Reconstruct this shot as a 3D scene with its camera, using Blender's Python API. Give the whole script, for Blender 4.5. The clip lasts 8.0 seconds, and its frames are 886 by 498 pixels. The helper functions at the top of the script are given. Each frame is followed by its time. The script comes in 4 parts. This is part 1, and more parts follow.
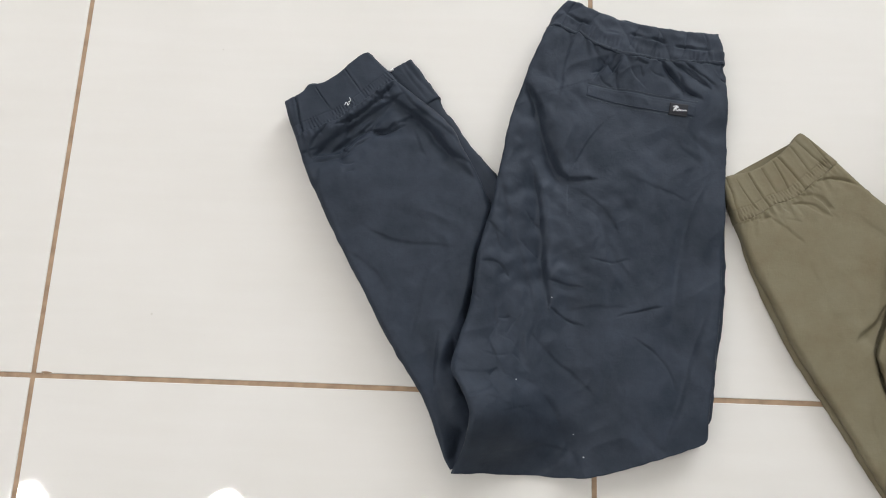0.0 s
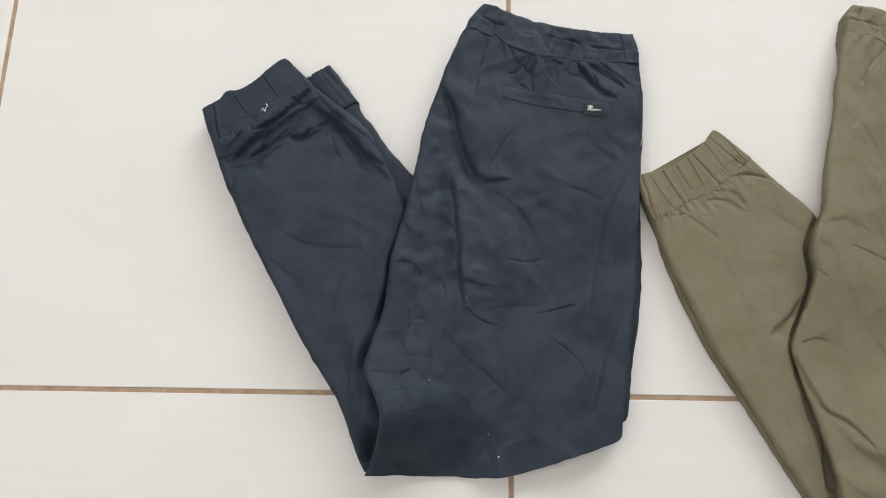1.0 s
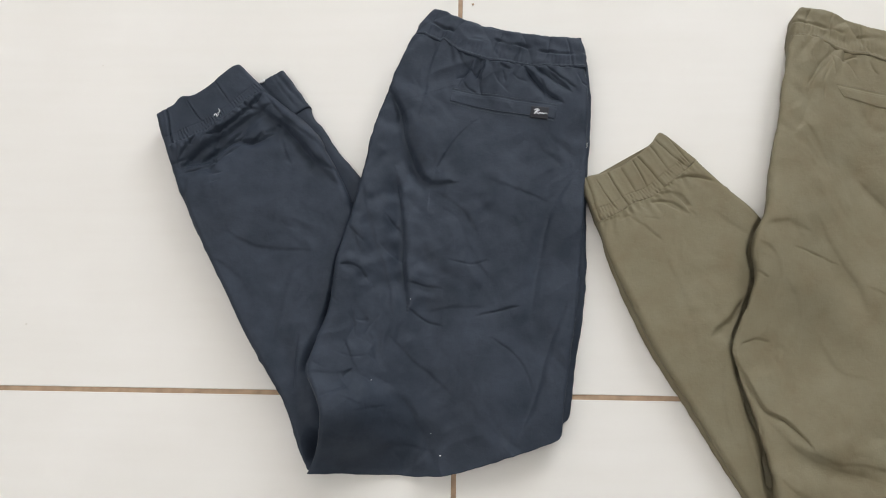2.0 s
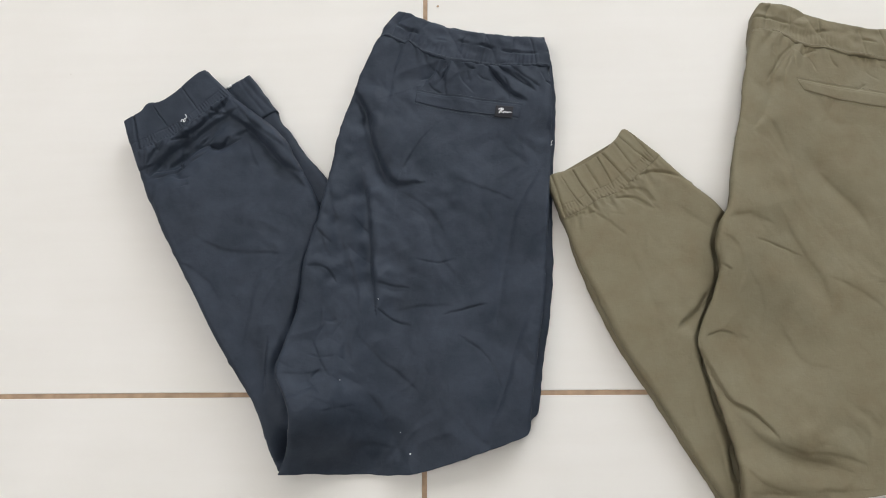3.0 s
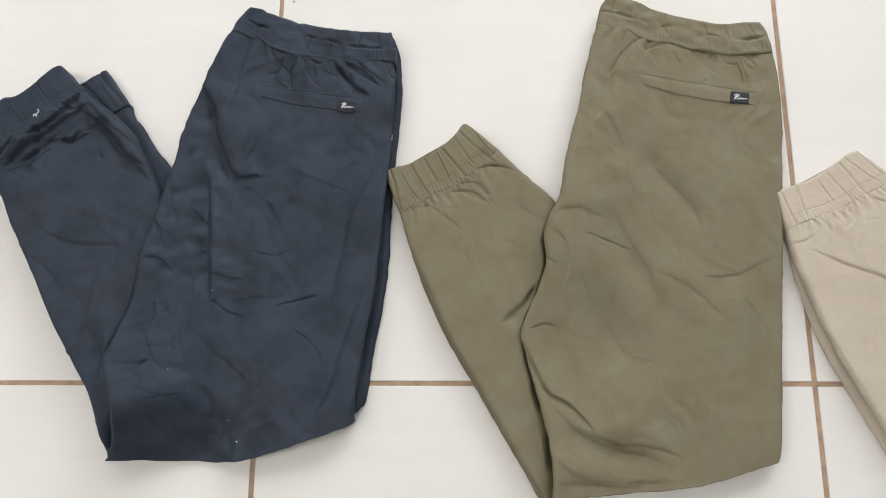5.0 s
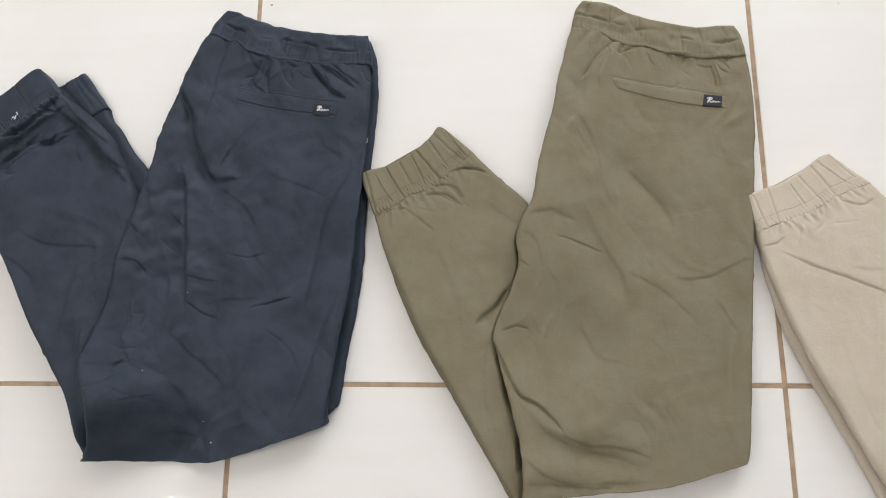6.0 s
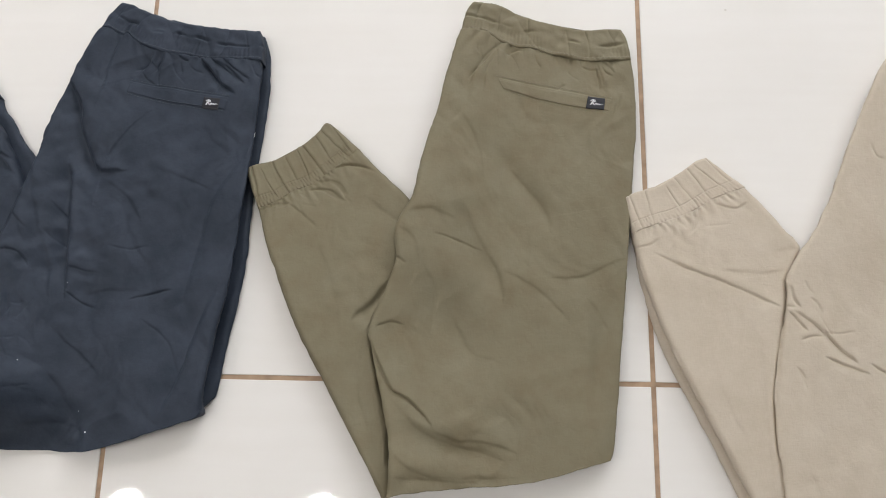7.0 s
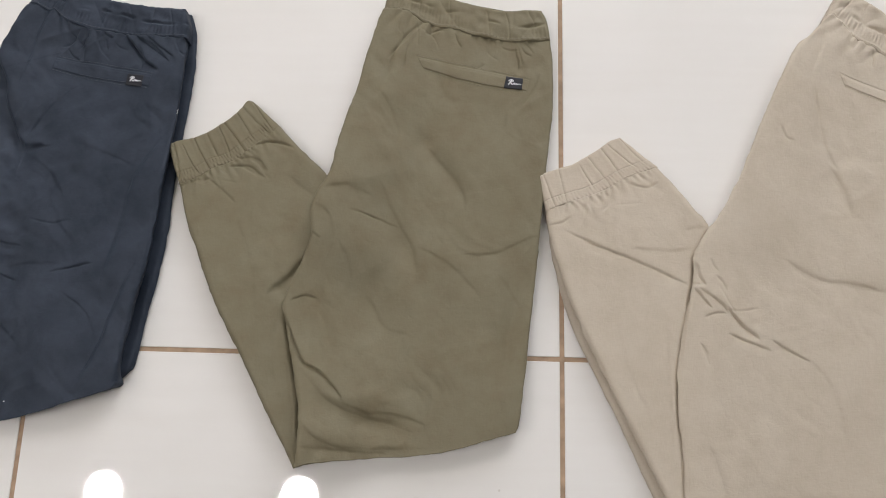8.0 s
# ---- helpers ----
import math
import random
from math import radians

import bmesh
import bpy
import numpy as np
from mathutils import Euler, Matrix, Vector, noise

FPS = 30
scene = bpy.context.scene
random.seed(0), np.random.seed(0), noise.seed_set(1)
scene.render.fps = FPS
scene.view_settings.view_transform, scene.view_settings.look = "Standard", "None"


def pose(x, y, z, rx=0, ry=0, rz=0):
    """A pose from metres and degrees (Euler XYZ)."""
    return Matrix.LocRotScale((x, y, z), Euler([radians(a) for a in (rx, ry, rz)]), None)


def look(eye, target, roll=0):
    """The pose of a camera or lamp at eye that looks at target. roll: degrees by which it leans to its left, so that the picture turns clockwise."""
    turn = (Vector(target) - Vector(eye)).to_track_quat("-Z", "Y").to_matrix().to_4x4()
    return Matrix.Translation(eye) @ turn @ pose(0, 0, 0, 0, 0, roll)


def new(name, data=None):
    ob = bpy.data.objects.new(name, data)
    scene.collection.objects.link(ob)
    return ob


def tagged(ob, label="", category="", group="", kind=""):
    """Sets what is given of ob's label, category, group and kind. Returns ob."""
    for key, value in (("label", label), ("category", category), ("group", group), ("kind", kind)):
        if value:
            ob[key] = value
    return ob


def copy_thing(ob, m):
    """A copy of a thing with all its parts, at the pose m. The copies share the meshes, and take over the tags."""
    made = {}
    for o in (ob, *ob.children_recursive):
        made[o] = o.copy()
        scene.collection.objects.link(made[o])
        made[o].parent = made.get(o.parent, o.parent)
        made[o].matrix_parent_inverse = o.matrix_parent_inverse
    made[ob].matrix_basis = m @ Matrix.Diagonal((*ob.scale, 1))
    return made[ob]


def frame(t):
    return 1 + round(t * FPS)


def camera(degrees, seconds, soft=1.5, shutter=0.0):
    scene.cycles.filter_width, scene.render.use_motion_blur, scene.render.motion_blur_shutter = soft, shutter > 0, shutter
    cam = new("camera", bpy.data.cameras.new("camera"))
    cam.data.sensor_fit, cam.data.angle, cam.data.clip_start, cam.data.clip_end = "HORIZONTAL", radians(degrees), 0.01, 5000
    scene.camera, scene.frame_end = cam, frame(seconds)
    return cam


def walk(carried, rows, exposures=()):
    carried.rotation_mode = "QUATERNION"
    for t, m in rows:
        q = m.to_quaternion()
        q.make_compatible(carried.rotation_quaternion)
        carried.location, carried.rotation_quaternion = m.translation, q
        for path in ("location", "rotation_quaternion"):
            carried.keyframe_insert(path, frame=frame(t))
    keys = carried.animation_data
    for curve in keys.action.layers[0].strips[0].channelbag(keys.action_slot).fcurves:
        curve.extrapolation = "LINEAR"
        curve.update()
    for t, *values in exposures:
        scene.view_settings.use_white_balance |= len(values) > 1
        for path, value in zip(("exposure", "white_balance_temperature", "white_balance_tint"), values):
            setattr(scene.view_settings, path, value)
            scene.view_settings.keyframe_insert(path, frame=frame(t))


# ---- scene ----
cam = camera(59.0, 8.0, soft=1.0)
PATH = [
    (0, (0.456, -0.05, 0.842), (0.408, 0.421, -1.102), -3.8),
    (0.5, (0.508, -0.056, 0.844), (0.443, 0.417, -1.098), -6.3),
    (1, (0.542, -0.06, 0.84), (0.505, 0.444, -1.095), -3.4),
    (1.5, (0.575, -0.062, 0.844), (0.522, 0.452, -1.088), -5.3),
    (1.7, (0.596, -0.061, 0.848), (0.530, 0.445, -1.086), -6.6),
    (2.8, (0.639, -0.064, 0.853), (0.560, 0.452, -1.077), -8.7),
    (3, (0.648, -0.069, 0.854), (0.586, 0.451, -1.076), -7.3),
    (3.5, (0.718, -0.074, 0.857), (0.636, 0.434, -1.076), -9.7),
    (4, (0.792, -0.065, 0.864), (0.709, 0.435, -1.071), -9.8),
    (4.5, (0.821, -0.059, 0.862), (0.728, 0.429, -1.076), -11.1),
    (4.7, (0.835, -0.064, 0.861), (0.735, 0.425, -1.076), -11.7),
    (5.8, (0.876, -0.069, 0.862), (0.759, 0.422, -1.073), -13.4),
    (6, (0.884, -0.064, 0.866), (0.77, 0.422, -1.07), -13.2),
    (6.5, (0.939, -0.065, 0.868), (0.857, 0.419, -1.071), -9.3),
    (7, (1.003, -0.066, 0.87), (0.924, 0.414, -1.07), -8.4),
    (7.5, (1.053, -0.074, 0.872), (0.976, 0.389, -1.072), -8.2),
    (8, (1.097, -0.08, 0.879), (1.024, 0.37, -1.068), -7.8),
]
EXPOSURES = [(0.0, 0.02, 6380, 10.5), (1.5, 0.03, 6400, 10.5), (3.5, 0.05, 6400, 10.5), (4.5, 0.12, 6400, 11), (6.2, 0.13, 6400, 12), (6.7, 0.09, 6400, 12.3), (7.2, 0.01, 6400, 12.7), (8.0, -0.08, 6420, 14)]
walk(cam, [(t, look(eye, target, roll)) for t, eye, target, roll in PATH], EXPOSURES)

# ---- world and light ----
CEILING = 2.78
world = bpy.data.worlds.new("sky")
scene.world = world
world.use_nodes = True
sky = world.node_tree.nodes.new("ShaderNodeTexSky")
sky.sky_type, sky.sun_disc = "NISHITA", False
sky.sun_elevation, sky.sun_rotation = radians(40), radians(60)
world.node_tree.links.new(sky.outputs["Color"], world.node_tree.nodes["Background"].inputs["Color"])
world.node_tree.nodes["Background"].inputs["Strength"].default_value = 0.08

LAMP_GLOW = 156.0
SIDE_LIGHT_POWER = 88.0
# added area lamp: soft light from ahead on the right, no known window
side_lamp = bpy.data.lights.new("added_side_light", "AREA")
side_lamp.shape, side_lamp.size, side_lamp.size_y, side_lamp.energy, side_lamp.color = "RECTANGLE", 2.3, 1.5, SIDE_LIGHT_POWER, (0.95, 0.98, 1.0)
side_light = new("added_side_light", side_lamp)
side_light.matrix_world = look((2.3, 3.5, 1.65), (0.9, 0.1, 0.0))


# ---- materials ----
def material(name):
    mat = bpy.data.materials.new(name)
    mat.use_nodes = True
    nodes, links = mat.node_tree.nodes, mat.node_tree.links
    return mat, nodes, links, nodes["Principled BSDF"]


def node(nodes, kind, **values):
    made = nodes.new(kind)
    for key, value in values.items():
        made.inputs[key.replace("_", " ")].default_value = value
    return made


def ramp_between(nodes, links, factor, a, b, lo=0.3, hi=0.7):
    r = nodes.new("ShaderNodeValToRGB")
    r.color_ramp.elements[0].position, r.color_ramp.elements[0].color = lo, (*a, 1)
    r.color_ramp.elements[1].position, r.color_ramp.elements[1].color = hi, (*b, 1)
    links.new(factor, r.inputs["Fac"])
    return r.outputs["Color"]


def cotton(name, dark, light, rough=0.68, gloss=0.18):
    """Washed cotton twill: cloudy wear, fine slub along and across, a nap and a twill relief."""
    mat, nodes, links, bsdf = material(name)
    place = nodes.new("ShaderNodeTexCoord").outputs["Object"]
    cloud = node(nodes, "ShaderNodeTexNoise", Scale=26.0, Detail=5.0, Roughness=0.6)
    links.new(place, cloud.inputs["Vector"])
    tone = ramp_between(nodes, links, cloud.outputs["Fac"], dark, light)
    slubs = []
    for sx, sy in ((1600.0, 110.0), (110.0, 1600.0)):
        stretch = nodes.new("ShaderNodeMapping")
        stretch.inputs["Scale"].default_value = (sx, sy, 300.0)
        stretch.inputs["Rotation"].default_value = (0, 0, 0.12)
        links.new(place, stretch.inputs["Vector"])
        slub = node(nodes, "ShaderNodeTexNoise", Scale=1.0, Detail=2.0)
        links.new(stretch.outputs["Vector"], slub.inputs["Vector"])
        slubs.append(slub.outputs["Fac"])
    both = nodes.new("ShaderNodeMath")
    both.operation = "ADD"
    links.new(slubs[0], both.inputs[0])
    links.new(slubs[1], both.inputs[1])
    mixed = nodes.new("ShaderNodeMix")
    mixed.data_type, mixed.blend_type = "RGBA", "OVERLAY"
    mixed.inputs[0].default_value = 0.13
    half = nodes.new("ShaderNodeMath")
    half.operation = "MULTIPLY"
    half.inputs[1].default_value = 0.5
    links.new(both.outputs[0], half.inputs[0])
    links.new(tone, mixed.inputs[6])
    links.new(half.outputs[0], mixed.inputs[7])
    links.new(mixed.outputs[2], bsdf.inputs["Base Color"])
    rumple = node(nodes, "ShaderNodeTexNoise", Scale=130.0, Detail=4.0, Roughness=0.55)
    rumple.inputs["Distortion"].default_value = 0.8
    links.new(place, rumple.inputs["Vector"])
    bump_a = node(nodes, "ShaderNodeBump", Strength=0.40, Distance=0.0011)
    links.new(rumple.outputs["Fac"], bump_a.inputs["Height"])
    bump_b = node(nodes, "ShaderNodeBump", Strength=0.25, Distance=0.0003)
    links.new(both.outputs[0], bump_b.inputs["Height"])
    links.new(bump_a.outputs["Normal"], bump_b.inputs["Normal"])
    links.new(bump_b.outputs["Normal"], bsdf.inputs["Normal"])
    bsdf.inputs["Roughness"].default_value = rough
    bsdf.inputs["Specular IOR Level"].default_value = gloss
    return mat


def plain(name, colour, rough=0.6, vary=0.1, scale=40.0, metal=0.0):
    mat, nodes, links, bsdf = material(name)
    place = nodes.new("ShaderNodeTexCoord").outputs["Object"]
    n = node(nodes, "ShaderNodeTexNoise", Scale=scale, Detail=4.0)
    links.new(place, n.inputs["Vector"])
    a = tuple(c * (1 - vary) for c in colour)
    b = tuple(min(1.0, c * (1 + vary)) for c in colour)
    links.new(ramp_between(nodes, links, n.outputs["Fac"], a, b), bsdf.inputs["Base Color"])
    bsdf.inputs["Roughness"].default_value, bsdf.inputs["Metallic"].default_value = rough, metal
    bump = node(nodes, "ShaderNodeBump", Strength=0.15, Distance=0.0005)
    links.new(n.outputs["Fac"], bump.inputs["Height"])
    links.new(bump.outputs["Normal"], bsdf.inputs["Normal"])
    return mat


def glazed_tile():
    """Cream polished porcelain: faint streaks along one way, small specks, a gently wavy gloss."""
    mat, nodes, links, bsdf = material("cream_porcelain")
    place = nodes.new("ShaderNodeNewGeometry").outputs["Position"]
    stretch = nodes.new("ShaderNodeMapping")
    stretch.inputs["Scale"].default_value = (5.0, 60.0, 1.0)
    links.new(place, stretch.inputs["Vector"])
    streak = node(nodes, "ShaderNodeTexNoise", Scale=1.0, Detail=4.0, Roughness=0.55)
    links.new(stretch.outputs["Vector"], streak.inputs["Vector"])
    tone = ramp_between(nodes, links, streak.outputs["Fac"], (0.745, 0.725, 0.69), (0.76, 0.742, 0.71), 0.3, 0.7)
    cloud = node(nodes, "ShaderNodeTexNoise", Scale=7.0, Detail=3.0)
    links.new(place, cloud.inputs["Vector"])
    tint = ramp_between(nodes, links, cloud.outputs["Fac"], (0.965, 0.962, 0.955), (1.0, 1.0, 1.0))
    mixed = nodes.new("ShaderNodeMix")
    mixed.data_type, mixed.blend_type = "RGBA", "MULTIPLY"
    mixed.inputs[0].default_value = 1.0
    links.new(tone, mixed.inputs[6])
    links.new(tint, mixed.inputs[7])
    speck = node(nodes, "ShaderNodeTexVoronoi", Scale=16.0)
    links.new(place, speck.inputs["Vector"])
    dot = ramp_between(nodes, links, speck.outputs["Distance"], (0.80, 0.78, 0.74), (1.0, 1.0, 1.0), 0.012, 0.03)
    mixed2 = nodes.new("ShaderNodeMix")
    mixed2.data_type, mixed2.blend_type = "RGBA", "MULTIPLY"
    mixed2.inputs[0].default_value = 1.0
    links.new(mixed.outputs[2], mixed2.inputs[6])
    links.new(dot, mixed2.inputs[7])
    links.new(mixed2.outputs[2], bsdf.inputs["Base Color"])
    smear = ramp_between(nodes, links, cloud.outputs["Fac"], (0.018, 0.018, 0.018), (0.035, 0.035, 0.035))
    links.new(smear, bsdf.inputs["Roughness"])
    wave = node(nodes, "ShaderNodeTexNoise", Scale=22.0, Detail=1.0)
    links.new(place, wave.inputs["Vector"])
    bump = node(nodes, "ShaderNodeBump", Strength=0.004, Distance=0.002)
    links.new(wave.outputs["Fac"], bump.inputs["Height"])
    links.new(bump.outputs["Normal"], bsdf.inputs["Normal"])
    bsdf.inputs["IOR"].default_value = 1.5
    return mat


def glowing(name, strength):
    mat, nodes, links, bsdf = material(name)
    bsdf.inputs["Base Color"].default_value = (0.9, 0.9, 0.88, 1)
    bsdf.inputs["Emission Color"].default_value = (1.0, 0.975, 0.945, 1)
    bsdf.inputs["Emission Strength"].default_value = strength
    return mat


NAVY_COTTON = cotton("navy_cotton", (0.0185, 0.0258, 0.0385), (0.0345, 0.0440, 0.0625), 0.62, 0.20)
OLIVE_COTTON = cotton("olive_cotton", (0.172, 0.146, 0.091), (0.197, 0.178, 0.119))
SAND_COTTON = cotton("sand_cotton", (0.462, 0.400, 0.316), (0.510, 0.450, 0.364))
NAVY_THREAD = plain("navy_thread", (0.048, 0.058, 0.076))
OLIVE_THREAD = plain("olive_thread", (0.205, 0.182, 0.122))
SAND_THREAD = plain("sand_thread", (0.45, 0.39, 0.30))
LABEL_BLACK = plain("label_black", (0.008, 0.009, 0.014), 0.7)
MARK_WHITE = plain("mark_white", (0.75, 0.76, 0.78), 0.7)
LINT = plain("lint_white", (0.8, 0.8, 0.8), 0.9)
TILE = glazed_tile()
GROUT = plain("tan_grout", (0.36, 0.25, 0.165), 0.9, 0.25, 60.0)
PAINT = plain("white_paint", (0.70, 0.69, 0.66), 0.85, 0.03, 3.0)
WALL_PAINT = plain("greige_wall_paint", (0.42, 0.41, 0.40), 0.85, 0.05, 3.0)
TRIM_WHITE = plain("trim_white", (0.8, 0.8, 0.79), 0.4, 0.03)
GLOW = glowing("lamp_glow", LAMP_GLOW)


# ---- mesh helpers ----
def part(name, bm, mat, parent=None, label=""):
    me = bpy.data.meshes.new(name)
    bm.to_mesh(me)
    bm.free()
    return part_mesh(name, me, mat, parent, label)


def part_mesh(name, me, mat, parent=None, label=""):
    me.materials.append(mat)
    ob = new(name, me)
    if parent:
        ob.parent = parent
        if parent.type == "EMPTY":
            ob.matrix_parent_inverse = Matrix.Translation(-parent.location)
    return tagged(ob, label) if label else ob


def block(lo, hi, bevel=0.0):
    bm = bmesh.new()
    bmesh.ops.create_cube(bm, size=1.0)
    for v in bm.verts:
        v.co = [lo[i] + (v.co[i] + 0.5) * (hi[i] - lo[i]) for i in range(3)]
    if bevel:
        bmesh.ops.bevel(bm, geom=bm.edges[:], offset=bevel, segments=2, affect="EDGES", profile=0.5)
    return bm


def spline(points, n):
    """n points at even steps along a Catmull-Rom curve through the points."""
    p = np.array(points, float)
    if len(p) == 2:
        return p[0] + np.linspace(0, 1, n)[:, None] * (p[1] - p[0])
    q = np.vstack([2 * p[0] - p[1], p, 2 * p[-1] - p[-2]])
    t = np.linspace(0, 1, 24, endpoint=False)[:, None]
    out = []
    for a, b, c, d in zip(q, q[1:], q[2:], q[3:]):
        out.append(0.5 * (2 * b + (c - a) * t + (2 * a - 5 * b + 4 * c - d) * t**2 + (3 * b - a - 3 * c + d) * t**3))
    out = np.vstack(out + [p[-1:]])
    s = np.concatenate([[0], np.cumsum(np.linalg.norm(np.diff(out, axis=0), axis=1))])
    at = np.linspace(0, s[-1], n)
    return np.stack([np.interp(at, s, out[:, i]) for i in range(2)], 1)


def cloudy(x, y, size, seed):
    """Smooth noise of about -1 to 1 over the plan, with features of that size."""
    angle = np.random.RandomState(seed).uniform(0, 2 * math.pi, (64, 64))
    gx, gy = np.cos(angle), np.sin(angle)
    fx, fy = (0.8 * x + 0.6 * y) / size + 17.3, (0.8 * y - 0.6 * x) / size + 9.1
    ix, iy = np.floor(fx).astype(int), np.floor(fy).astype(int)
    u, v = fx - ix, fy - iy
    dot = lambda a, b: gx[(ix + a) % 64, (iy + b) % 64] * (u - a) + gy[(ix + a) % 64, (iy + b) % 64] * (v - b)
    p, q = u * u * u * (u * (6 * u - 15) + 10), v * v * v * (v * (6 * v - 15) + 10)
    return 1.6 * ((dot(0, 0) * (1 - p) + dot(1, 0) * p) * (1 - q) + (dot(0, 1) * (1 - p) + dot(1, 1) * p) * q)


def line_distance(x, y, line):
    """Signed distance to a polyline (plus: to the left of its way), and how far along it, 0 to 1."""
    best = np.full(x.shape, 1e9)
    sign, along = np.zeros(x.shape), np.zeros(x.shape)
    for k in range(len(line) - 1):
        a, d = line[k], line[k + 1] - line[k]
        t = ((x - a[0]) * d[0] + (y - a[1]) * d[1]) / (d @ d)
        tc = np.clip(t, 0, 1)
        dx, dy = x - a[0] - tc * d[0], y - a[1] - tc * d[1]
        r = np.hypot(dx, dy)
        near = r < best
        best = np.where(near, r, best)
        sign = np.where(near, np.sign(d[0] * dy - d[1] * dx), sign)
        along = np.where(near, (k + t) / (len(line) - 1), along)
    return best * sign, along


def smooth(a):
    a = np.clip(a, 0, 1)
    return a * a * (3 - 2 * a)


NAVY, OLIVE, SAND = {"seed": 3, "rough": 1.6, "gain": 1.15, "pleat": 1.0}, {"seed": 11, "rough": 0.95, "gain": 0.78, "pleat": 0.9}, {"seed": 23, "rough": 0.5, "gain": 1.1, "pleat": 0.5}


def crease(garment, panel, width, depth, *points):
    """A fold in a panel: a valley along the points with a soft roll on each side."""
    garment.setdefault(panel, []).append((width, depth, points))


def dent(garment, panel, x, y, long, wide, way, depth):
    """A broad soft hollow (or, with a minus, a swell) in a panel, longer along way (degrees)."""
    garment.setdefault(panel + "_dents", []).append((x, y, long, wide, way, depth))


class Sheet:
    """A laid piece of cloth between four edge curves, with a rolled rim, a crown and its folds."""

    def __init__(self, top, bottom, left, right, step, crown, rims, folds=(), dents=(), seed=1, lift=None, rough=1.0, waver=0.0006, fold_gain=1.0):
        left, right, top, bottom = list(left), list(right), list(top), list(bottom)
        top[0], top[-1], bottom[0], bottom[-1] = left[0], right[0], left[-1], right[-1]
        wide = max(np.linalg.norm(np.diff(np.array(e), axis=0), axis=1).sum() for e in (top, bottom))
        tall = max(np.linalg.norm(np.diff(np.array(e), axis=0), axis=1).sum() for e in (left, right))
        self.nu, self.nv = int(wide / step) + 2, int(tall / step) + 2
        t, b, l, r = spline(top, self.nu), spline(bottom, self.nu), spline(left, self.nv), spline(right, self.nv)
        u, v = np.linspace(0, 1, self.nu)[None, :, None], np.linspace(0, 1, self.nv)[:, None, None]
        grid = (1 - v) * t[None] + v * b[None] + (1 - u) * l[:, None] + u * r[:, None]
        grid -= (1 - u) * (1 - v) * t[0] + u * (1 - v) * t[-1] + (1 - u) * v * b[0] + u * v * b[-1]
        x, y = grid[..., 0].copy(), grid[..., 1].copy()
        x += waver * cloudy(x, y, 0.012, seed + 5) + waver * cloudy(x, y, 0.03, seed + 6)
        y += waver * cloudy(x, y, 0.012, seed + 7) + waver * cloudy(x, y, 0.03, seed + 8)
        self.u, self.v = np.broadcast_to(u[..., 0], x.shape), np.broadcast_to(v[..., 0], x.shape)
        z = np.full(x.shape, float(crown))
        if lift is not None:
            z = z + lift(self.u, self.v)
        # broad rumples, pulled along the cloth, and finer crumple lines in patches
        bend = 0.02 * cloudy(x, y, 0.06, seed + 3)
        turn = 0.5 * cloudy(x, y, 0.2, seed + 13)
        z += rough * (0.0024 * cloudy(x + bend, y, 0.085, seed) + 0.0009 * cloudy(x + bend + turn * y, 0.5 * y, 0.036, seed + 1))
        # crumpled cotton: small facets that meet in sharp edges, drawn out along a way that wanders, stronger in patches
        patch = 0.35 + 0.65 * smooth(0.4 + 1.5 * cloudy(x, y, 0.09, seed + 10))
        for k, (size, high, slant) in enumerate(((0.050, 0.0011, 0.7), (0.030, 0.0007, -0.9), (0.017, 0.0002, 0.3))):
            p, q = x + slant * y + 1.2 * bend, 0.55 * (y - slant * x) + bend
            z += rough * high * patch * (1 - 2 * np.sqrt(cloudy(p, q, size, seed + 21 + k) ** 2 + 0.004)) * (1 if k % 2 else -1)
        for width, depth, points in folds:
            line = spline(points if depth > 0 else points[::-1], 14)
            depth = abs(depth)
            d, along = line_distance(x, y, line)
            fade = smooth(np.minimum((along + 0.08) / 0.3, (1.12 - along) / 0.35))
            taper = 0.45 + 0.55 * fade
            wob = taper * (1 + 0.35 * cloudy(x, y, 0.016, seed + 12))
            a = d / (width * wob) + min(0.35, 0.0012 / width) * cloudy(x, y, 0.011 + width, seed + 17)
            # a sharp valley line with slack shoulders, one of them standing over the other
            valley = np.exp(-1.25 * np.abs(a))
            lip = smooth(0.5 + 0.8 * a) * np.exp(-np.clip(a, 0, None) / 2.8) * np.exp(-np.clip(-a, 0, None))
            if width < 0.0045:
                z -= (0.0003 + 0.45 * fold_gain * depth) * fade * np.exp(-((np.abs(d + 0.0006 * cloudy(x, y, 0.012, seed + 19)) / 0.0009) ** 1.5))
            z += fold_gain * depth * fade * (1 + 0.5 * cloudy(x, y, 0.022, seed + 18)) * (0.75 * lip - 0.75 * valley - 0.2 * np.exp(-((a + 1.6) ** 2) / 3))
        for cx, cy, long, wide, way, depth in dents:
            c, n = math.cos(radians(way)), math.sin(radians(way))
            a, b = ((x - cx) * c + (y - cy) * n) / long, ((y - cy) * c - (x - cx) * n) / wide
            z -= depth * np.exp(-(a * a + b * b) * (1 + 0.3 * cloudy(x, y, 0.05, seed + 16)))
        fall = np.ones(x.shape)
        # rims: (radius, share of the height left at the edge)
        for edge, (radius, share) in zip((t, b, l, r), rims):
            if radius:
                d, _ = line_distance(x, y, edge[:: max(1, len(edge) // 60)])
                k = np.clip(np.abs(d) / radius, 0, 1)
                fall = np.minimum(fall, share + (1 - share) * np.sqrt(np.clip(1 - (1 - k) ** 2, 0, 1)))
        z *= fall
        self.x, self.y, self.z = x, y, np.maximum(z, 0.0015)

